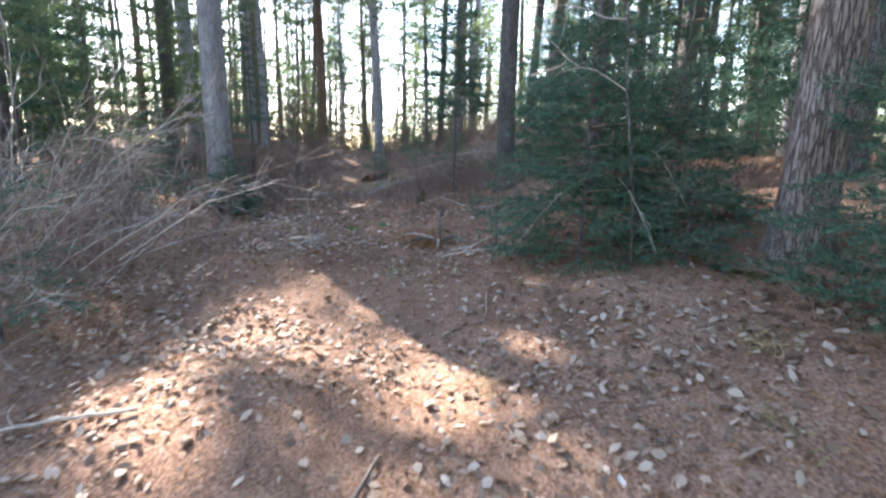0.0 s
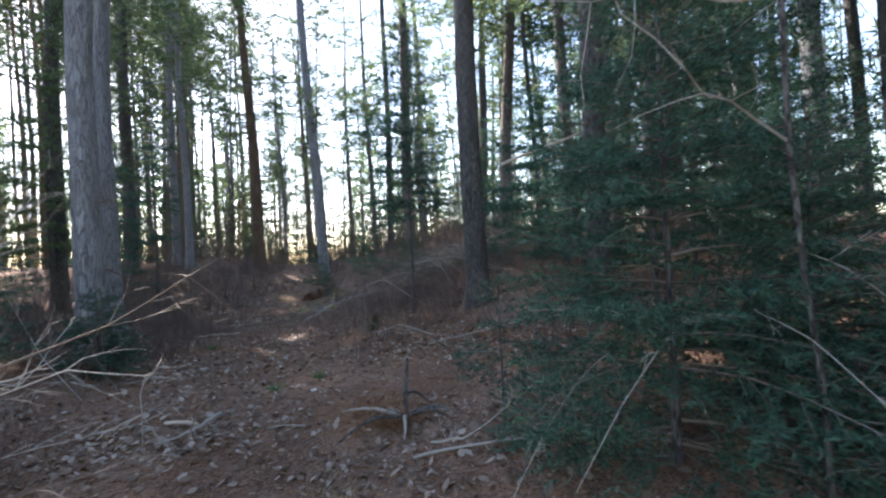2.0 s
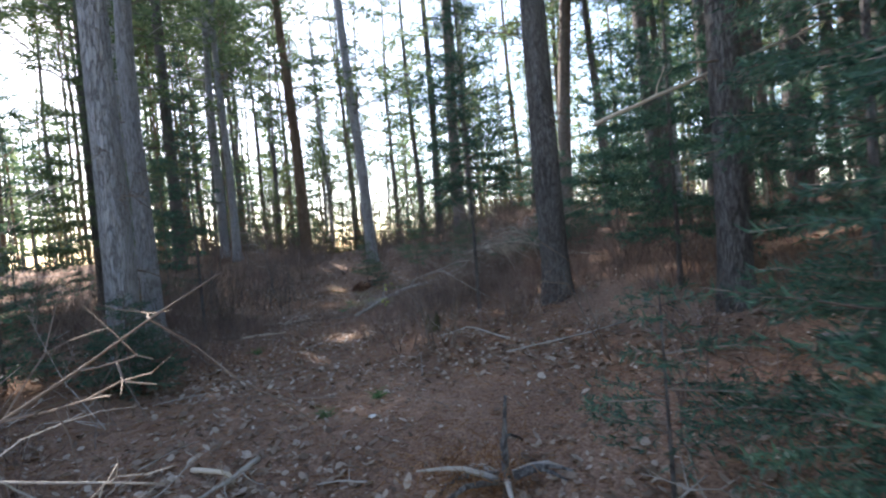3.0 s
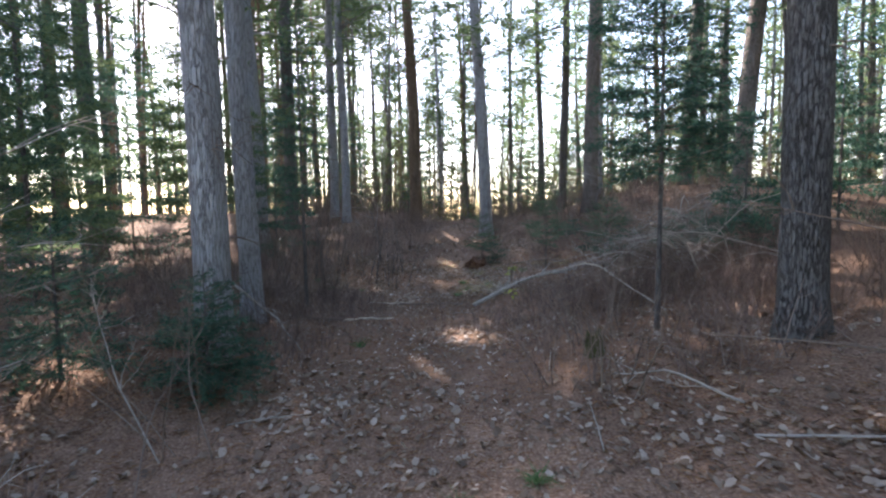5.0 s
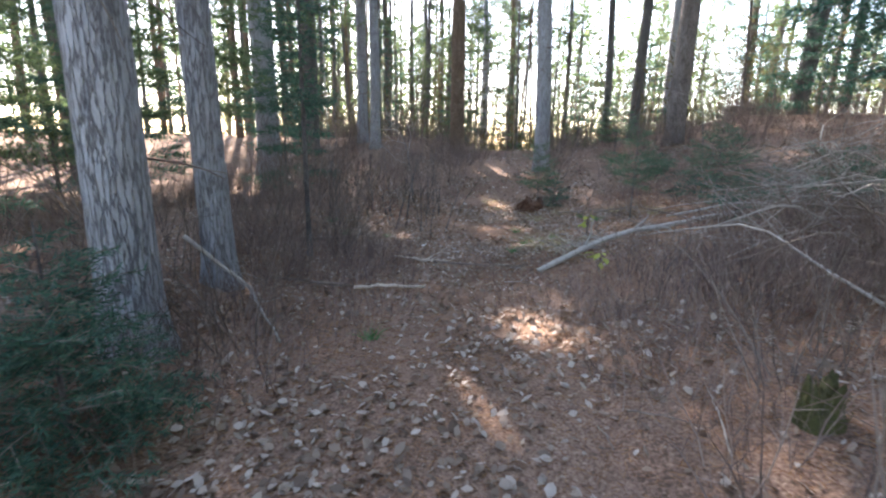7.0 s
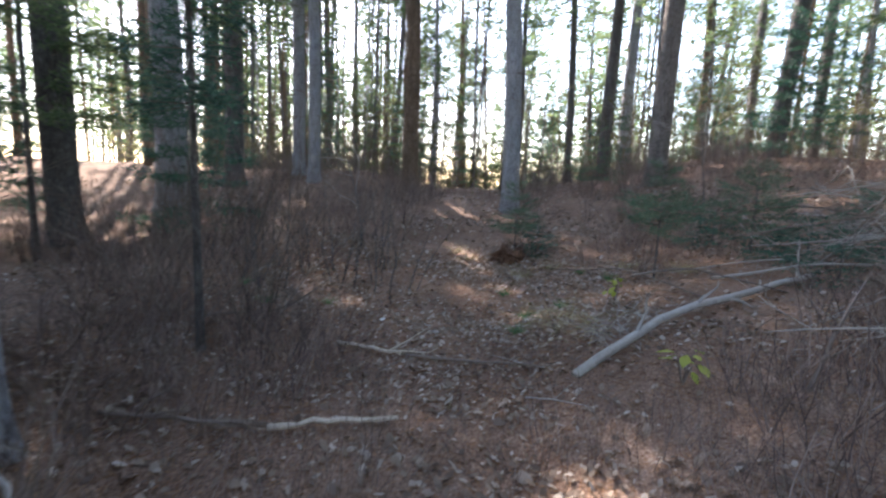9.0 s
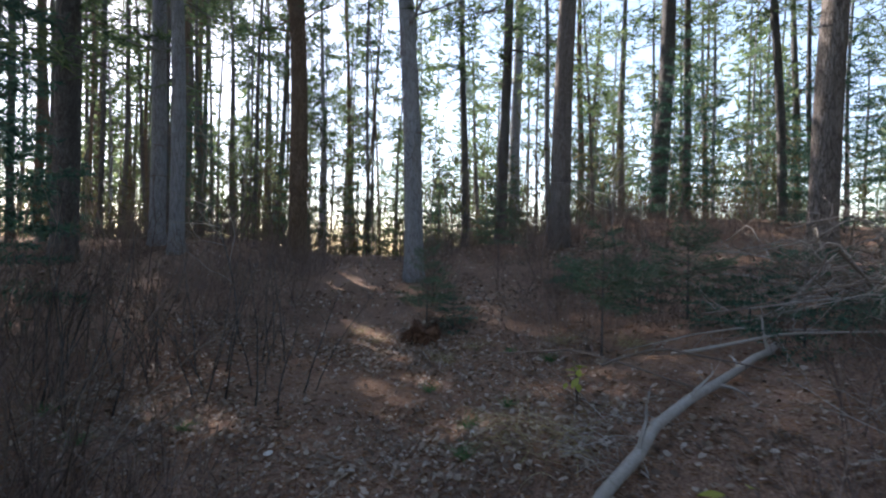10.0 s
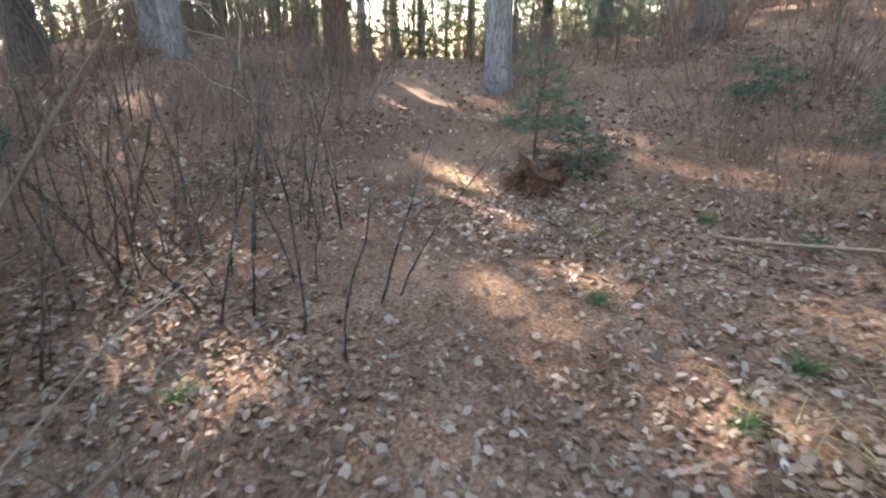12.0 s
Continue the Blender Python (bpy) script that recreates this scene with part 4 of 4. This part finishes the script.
def bare_sapling(x, y, h, seed, label):
    rs = np.random.RandomState(seed)
    ob = thing("bare_sapling", x, y, label, "sapling", "bare saplings")
    ln = wander(rs, (0, 0, -0.05), (0.02, 0.02, 1), h, 10, 0.06)
    st = Soup().add(*tube(ln, np.linspace(0.012, 0.004, 10), 7))
    part("stem", st, BARK_DARK, ob, smooth=True)
    for i in (3, 4, 5, 5, 6, 7, 8):
        b = wander(rs, ln[i], (rs.normal(0, 1), rs.normal(0, 1), 0.7), rs.uniform(0.5, 1.2), 6, 0.2)
        br = Soup().add(*tube(b, np.linspace(0.006, 0.002, 6), 4, False))
        for j in (2, 3, 4):
            t = wander(rs, b[j], b[j] - b[j - 1] + rs.normal(0, 0.12, 3), 0.4, 4, 0.2)
            br.add(*tube(t, np.linspace(0.003, 0.0012, 4), 3, False))
        part("branch", br, DEADWOOD, ob)
    return ob


bare_sapling(1.55, 3.63, 4.2, 81, "pale grey bare sapling with forked branches in front of dark firs")
bare_sapling(2.5, 5.6, 3.6, 82, "bare grey sapling among dark firs")
bare_sapling(-4.9, 16.0, 2.2, 84, "bare grey sapling beside the upright stems")
bare_sapling(0.6, 17.2, 2.4, 85, "bare grey sapling on the bank")

# upturned root tangle beside the track
rs = np.random.RandomState(91)
ob = thing("root_tangle", 0.0, 5.45, "upturned grey root tangle with a broken upright snag", "roots")
snag = wander(rs, (0, 0, 0), (0.12, 0.05, 1), 0.5, 6, 0.1)
part("snag", Soup().add(*tube(snag, np.linspace(0.022, 0.008, 6), 7)), BARK_DARK, ob, "dark broken snag")
for k in range(9):
    a = k * 0.7 + rs.normal(0, 0.2)
    r = wander(rs, (0.05 * math.cos(a), 0.05 * math.sin(a), 0.1), (math.cos(a), math.sin(a), 0.6), rs.uniform(0.3, 0.55), 6, 0.15, 0.22)
    part("root", Soup().add(*tube(r, np.linspace(0.018, 0.005, 6), 6)), DEADWOOD if k % 2 else BARK_DARK, ob)
hump = Soup()
b = rs.normal(0, 1, (900, 3)) * np.array([0.16, 0.14, 0.06]) + np.array([-0.16, 0.08, 0.08])
hump.add(*needles(rs, b, rs.normal(0, 1, b.shape), 0.11, 0.005))
part("needle_mat", hump, DEAD_NEEDLE, ob, "rust-brown needles caught in the roots", kind="stuff")


def stump(x, y, r, h, mat, label, seed, lumps=0.2, category="stump"):
    rs = np.random.RandomState(seed)
    ob = thing("tree_stump", x, y, label, category)
    n, m = 36, 14
    th = np.linspace(0, 2 * np.pi, n, endpoint=False)
    V = []
    for k in range(m):
        f = k / (m - 1)
        rad = r * (1.25 - 0.45 * f ** 0.6) * (1 + lumps * (0.5 * np.sin(5 * th + 1.2 * seed + f) + 0.35 * np.sin(9 * th + 3 * f) + 0.2 * rs.normal(0, 1, n)))
        V.append(np.stack([rad * np.cos(th), rad * np.sin(th), -0.05 + h * f * (1 + 0.35 * np.sin(3 * th + seed) * f + 0.12 * rs.normal(0, 1, n) * f)], -1))
    V = np.concatenate(V + [np.array([[0, 0, h * 0.45]])])
    i, j = np.meshgrid(np.arange(m - 1), np.arange(n), indexing="ij")
    k = (j + 1) % n
    q = np.stack([i * n + j, i * n + k, (i + 1) * n + k, (i + 1) * n + j], -1).reshape(-1, 4)
    c = np.arange(n)
    cap = np.stack([(m - 1) * n + c, (m - 1) * n + (c + 1) % n, np.full(n, m * n)], -1)
    part("wood", Soup().add(V, np.concatenate([q[:, :3], q[:, [0, 2, 3]], cap])), mat, ob, smooth=True)
    return ob, rs


ob, r1 = stump(-0.42, 9.1, 0.09, 0.2, MOSS, "small mossy green tree stump beside the track", 5, 0.1)
b = r1.normal(0, 1, (900, 3))
b = unit(b) * np.array([0.1, 0.1, 0.1]) + np.array([0, 0, 0.1])
part("moss_fringe", Soup().add(*needles(r1, b, b - np.array([0, 0, 0.1]), 0.012, 0.003)), MOSS, ob, "green moss cushions")
ob, r1 = stump(-2.52, 16.25, 0.25, 0.2, ROTTEN, "crumbling red-brown rotten stump in a patch of sun", 8, 0.35)
for k in range(5):
    a = r1.uniform(0, 6.28)
    s = wander(r1, (0.25 * math.cos(a), 0.25 * math.sin(a), 0.05), (math.cos(a), math.sin(a), 0.5), r1.uniform(0.08, 0.16), 4, 0.25, 0.3)
    part("splinter", Soup().add(*tube(s, [0.022, 0.02, 0.014, 0.006], 5)), ROTTEN, ob)


def tuft(name, x, y, n, length, width, mat, label, category, seed, spread=0.06, flat=0.8, group=""):
    rs = np.random.RandomState(seed)
    ob = thing(name, x, y, label, category, group)
    s = Soup()
    for _ in range(n):
        a = rs.uniform(0, 6.28)
        p = wander(rs, rs.normal(0, spread, 3) * np.array([1, 1, 0]), (math.cos(a) * flat, math.sin(a) * flat, 1), length * rs.uniform(0.5, 1.2), 5, 0.12, 0.22)
        side = unit(np.cross(p[-1] - p[0], rs.normal(0, 1, 3))) * width
        w = np.linspace(1, 0.1, 5)[:, None]
        v = np.concatenate([p - side * w, p + side * w])
        s.add(v, [(i, i + 1, i + 6) for i in range(4)] + [(i, i + 6, i + 5) for i in range(4)])
    part("blade_clump", s, mat, ob, kind="stuff")
    return ob


for k, (x, y, n, L, m, lab) in enumerate([(0.1, 1.15, 50, 0.16, GREEN_GRASS, "green grass tuft in the litter"), (-0.55, 1.5, 60, 0.2, GRASS, "dry straw-coloured grass tuft"), (-1.0, 1.35, 60, 0.18, GRASS, "dry straw-coloured grass tuft"), (-0.85, 1.05, 50, 0.16, GREEN_GRASS, "green and dry grass tuft"),
                                          (1.75, 2.3, 60, 0.24, GRASS, "dry grass tuft beside a young fir"), (0.35, 2.5, 50, 0.2, GRASS, "dry grass tuft in a patch of sun"), (1.5, 1.75, 40, 0.15, GREEN_GRASS, "green grass tuft on the litter"), (-0.4, 4.75, 50, 0.18, GRASS, "dry grass beside the root tangle"),
                                          (-2.3, 15.1, 70, 0.28, GRASS, "dry grass and fern on the bank"), (-1.9, 15.4, 60, 0.26, GRASS, "dry grass on the bank"), (-1.0, 14.9, 80, 0.3, GRASS, "straw-coloured dry fern in sun"), (-0.5, 14.3, 80, 0.3, GRASS, "straw-coloured dry fern in sun"), (-3.15, 16.1, 60, 0.25, GRASS, "sunlit dry grass before a rotten stump"), (-3.4, 16.5, 50, 0.3, GRASS, "sunlit dry grass near a stump")]):
    tuft("grass_tuft", x, y, n, L, 0.0022, m, lab, "grass", 600 + k, 0.07, 0.8, "grass tufts")
for k, (x, y, n, L) in enumerate([(-1.75, 12.75, 120, 0.55), (-1.55, 12.45, 80, 0.5), (-2.05, 12.95, 60, 0.4), (-1.25, 12.75, 60, 0.5)]):
    tuft("bramble", x, y, n, L, 0.0024, DEADWOOD if k % 2 else GRASS, "tangle of pale dead bramble stems and grass", "bramble", 640 + k, 0.2, 1.3, "dead bramble tangle")
for k, (x, y) in enumerate([(2.2, 3.0), (2.38, 2.92), (2.1, 3.2)]):
    tuft("moss_clump", x, y, 160, 0.07, 0.004, GREEN_GRASS if k == 1 else MOSS, "green moss cushion at the foot of a thick pine", "moss", 630 + k, 0.07, 1.0, "moss cushions")
GREEN_SEEDLING = material("bright_green_seedling", [(0.2, (0.05, 0.13, 0.05)), (0.8, (0.11, 0.24, 0.1))], scale=6, island=0.6, through_light=0.3)
for k, (x, y) in enumerate([(-4.85, 13.0), (-2.35, 12.75), (-1.9, 13.5), (-1.55, 15.0), (-5.2, 13.2), (-2.5, 14.2), (-1.3, 14.4), (-3.0, 9.9), (-0.9, 7.3), (-1.3, 7.0), (-4.4, 13.5), (-2.25, 13.25)]):
    tuft("pine_seedling", x, y, 80, 0.15, 0.0022, GREEN_SEEDLING, "tiny green pine seedling in the dry leaves", "seedling", 660 + k, 0.025, 0.7, "pine seedlings")


def leafy_plant(x, y, n, size, h, seed, label):
    rs = np.random.RandomState(seed)
    ob = thing("leafy_plant", x, y, label, "plant")
    st = Soup()
    for k in range(n):
        a = rs.uniform(0, 6.28)
        e = np.array([math.cos(a) * h * 0.55 * rs.rand(), math.sin(a) * h * 0.55 * rs.rand(), h * rs.uniform(0.5, 1.0)])
        st.add(*tube([(0, 0, -0.02), e * 0.55 + np.array([0, 0, 0.05]), e], [0.004, 0.003, 0.002], 4, False))
        d = unit(np.array([math.cos(a), math.sin(a), rs.uniform(-0.5, 0.2)]))
        s = unit(np.cross(d, [0, 0, 1.0]))
        L = size * rs.uniform(0.7, 1.2)
        t = np.linspace(0, 1, 6)[:, None]
        w = np.sin(np.pi * np.clip(t, 0.02, 0.98)) * L * 0.3
        mid = e + d * t * L + np.array([0, 0, -0.25]) * L * t ** 2
        up = np.array([0, 0, 0.06 * L])
        v = np.concatenate([mid - s * w + up, mid, mid + s * w + up])
        f = []
        for i in range(5):
            f += [(i, i + 1, i + 7), (i, i + 7, i + 6), (i + 6, i + 7, i + 13), (i + 6, i + 13, i + 12)]
        part("leaf", Soup().add(v, f), YELLOW, ob, smooth=True)
    part("stalk", st, TWIG, ob)
    return ob


leafy_plant(-1.32, 11.62, 9, 0.09, 0.24, 701, "bright yellow-green leafy sprig in the brush")
leafy_plant(-1.45, 13.2, 14, 0.08, 0.28, 702, "yellow-green leafy plant among fallen branches")


# ---- leaves and needles on the floor ----
def leaf_litter(n, x0, x1, y0, y1, lo, hi, seed, lift=0.006):
    rs = np.random.RandomState(seed)
    y = rs.uniform(y0, y1, n)
    x = np.interp(y, CY, CX) + rs.uniform(x0, x1, n)
    clump = np.sin(x * 2.1 + 1.3 * np.sin(y * 1.7)) + np.sin(y * 2.7 + 0.8 * x)
    keep = rs.rand(n) < 0.55 + 0.25 * clump
    x, y = x[keep], y[keep]
    n = len(x)
    a, L = rs.uniform(0, 6.28, n), rs.uniform(lo, hi, n)
    W = L * rs.uniform(0.2, 0.36, n)
    d = np.stack([np.cos(a), np.sin(a), rs.normal(0, 0.34, n)], -1)
    s = np.stack([-np.sin(a), np.cos(a), rs.normal(0, 0.45, n)], -1)
    c = np.stack([x, y, ground_z(x, y) + lift + rs.uniform(0, 0.012, n)], -1)
    curl = rs.uniform(-0.25, 0.6, n) * L * 0.3
    up = np.array([0, 0, 1.0])
    P = [c - d * L[:, None] / 2, c - d * L[:, None] * 0.12 + s * W[:, None] + up * curl[:, None], c + d * L[:, None] * 0.25 + s * W[:, None] * 0.75 + up * curl[:, None] * 0.8, c + d * L[:, None] / 2 + up * (curl * 0.5)[:, None],
         c + d * L[:, None] * 0.25 - s * W[:, None] * 0.75 + up * curl[:, None] * 0.7, c - d * L[:, None] * 0.12 - s * W[:, None] + up * curl[:, None]]
    v = np.stack(P, 1).reshape(-1, 3)
    f = (np.arange(n)[:, None, None] * 6 + np.array([(0, 1, 5), (1, 2, 5), (2, 4, 5), (2, 3, 4)])[None]).reshape(-1, 3)
    return Soup().add(v, f)


tagged(new("leaf_litter", leaf_litter(46000, -3.6, 4.2, -0.6, 19, 0.022, 0.06, 31).mesh("leaf_litter", LEAF)), "curled dry brown and tan leaves strewn over the track", "leaf litter", kind="stuff")
tagged(new("leaf_litter", leaf_litter(20000, -2.2, 2.4, 11.3, 17, 0.025, 0.06, 32, 0.012).mesh("leaf_litter", LEAF)), "pale curled dry leaves thick on the track", "leaf litter", kind="stuff")
tagged(new("leaf_litter", leaf_litter(9000, -14, 12, 0, 32, 0.05, 0.1, 33).mesh("leaf_litter", LEAF)), "scattered dry leaves under the trees", "leaf litter", kind="stuff")
tagged(new("leaf_litter", leaf_litter(15000, -3.2, 4.0, -0.5, 11, 0.045, 0.08, 34, 0.012).mesh("leaf_litter", LEAF)), "larger curled brown leaves under the pines", "leaf litter", kind="stuff")
tagged(new("leaf_litter", leaf_litter(15000, -5.5, 6.5, 15.5, 25, 0.04, 0.09, 35, 0.01).mesh("leaf_litter", LEAF)), "dry leaves scattered over the low crest", "leaf litter", kind="stuff")
rs = np.random.RandomState(41)
n = 80000
y = rs.uniform(-0.5, 16.5, n)
x = np.interp(y, CY, CX) + rs.uniform(-2.6, 3.2, n)
b = np.stack([x, y, ground_z(x, y) + rs.uniform(0.002, 0.02, n)], -1)
a = rs.uniform(0, 6.28, n)
way = np.stack([np.cos(a), np.sin(a), rs.normal(0, 0.12, n)], -1)
tagged(new("needle_litter", Soup().add(*needles(rs, b, way, rs.uniform(0.05, 0.12, n), 0.004)).mesh("needle_litter", DEAD_NEEDLE)), "fallen rust-brown pine needles on the floor", "needle litter", kind="stuff")
for k, (x, y) in enumerate([(-3.62, 12.95), (-3.15, 12.85), (-3.05, 12.65), (-2.25, 13.05), (0.8, 1.6), (-0.9, 6.9)]):
    r1 = np.random.RandomState(800 + k)
    a, L = r1.uniform(0, 6.28), r1.uniform(0.055, 0.07)
    t = np.linspace(0, 1, 7)[:, None]
    d, s = np.array([math.cos(a), math.sin(a), 0.1]), np.array([-math.sin(a), math.cos(a), 0.15])
    w = np.sin(np.pi * np.clip(t, 0.02, 0.98)) ** 0.8 * L * 0.3
    mid = d * (t - 0.5) * L + np.array([0, 0, 0.012]) + np.array([0, 0, 0.15]) * L * (t - 0.5) ** 2
    v = np.concatenate([mid - s * w, mid + np.array([0, 0, -0.005]), mid + s * w + np.array([0, 0, 0.012])])
    f = []
    for i in range(6):
        f += [(i, i + 1, i + 8), (i, i + 8, i + 7), (i + 7, i + 8, i + 15), (i + 7, i + 15, i + 14)]
    ob = new("pale_leaf", Soup().add(v, f).mesh("pale_leaf", PALE_LEAF, True))
    ob.location = (x, y, float(ground_z(x, y)) + 0.008)
    tagged(ob, "bleached whitish dry leaf lying on the litter", "leaf", "pale leaves")
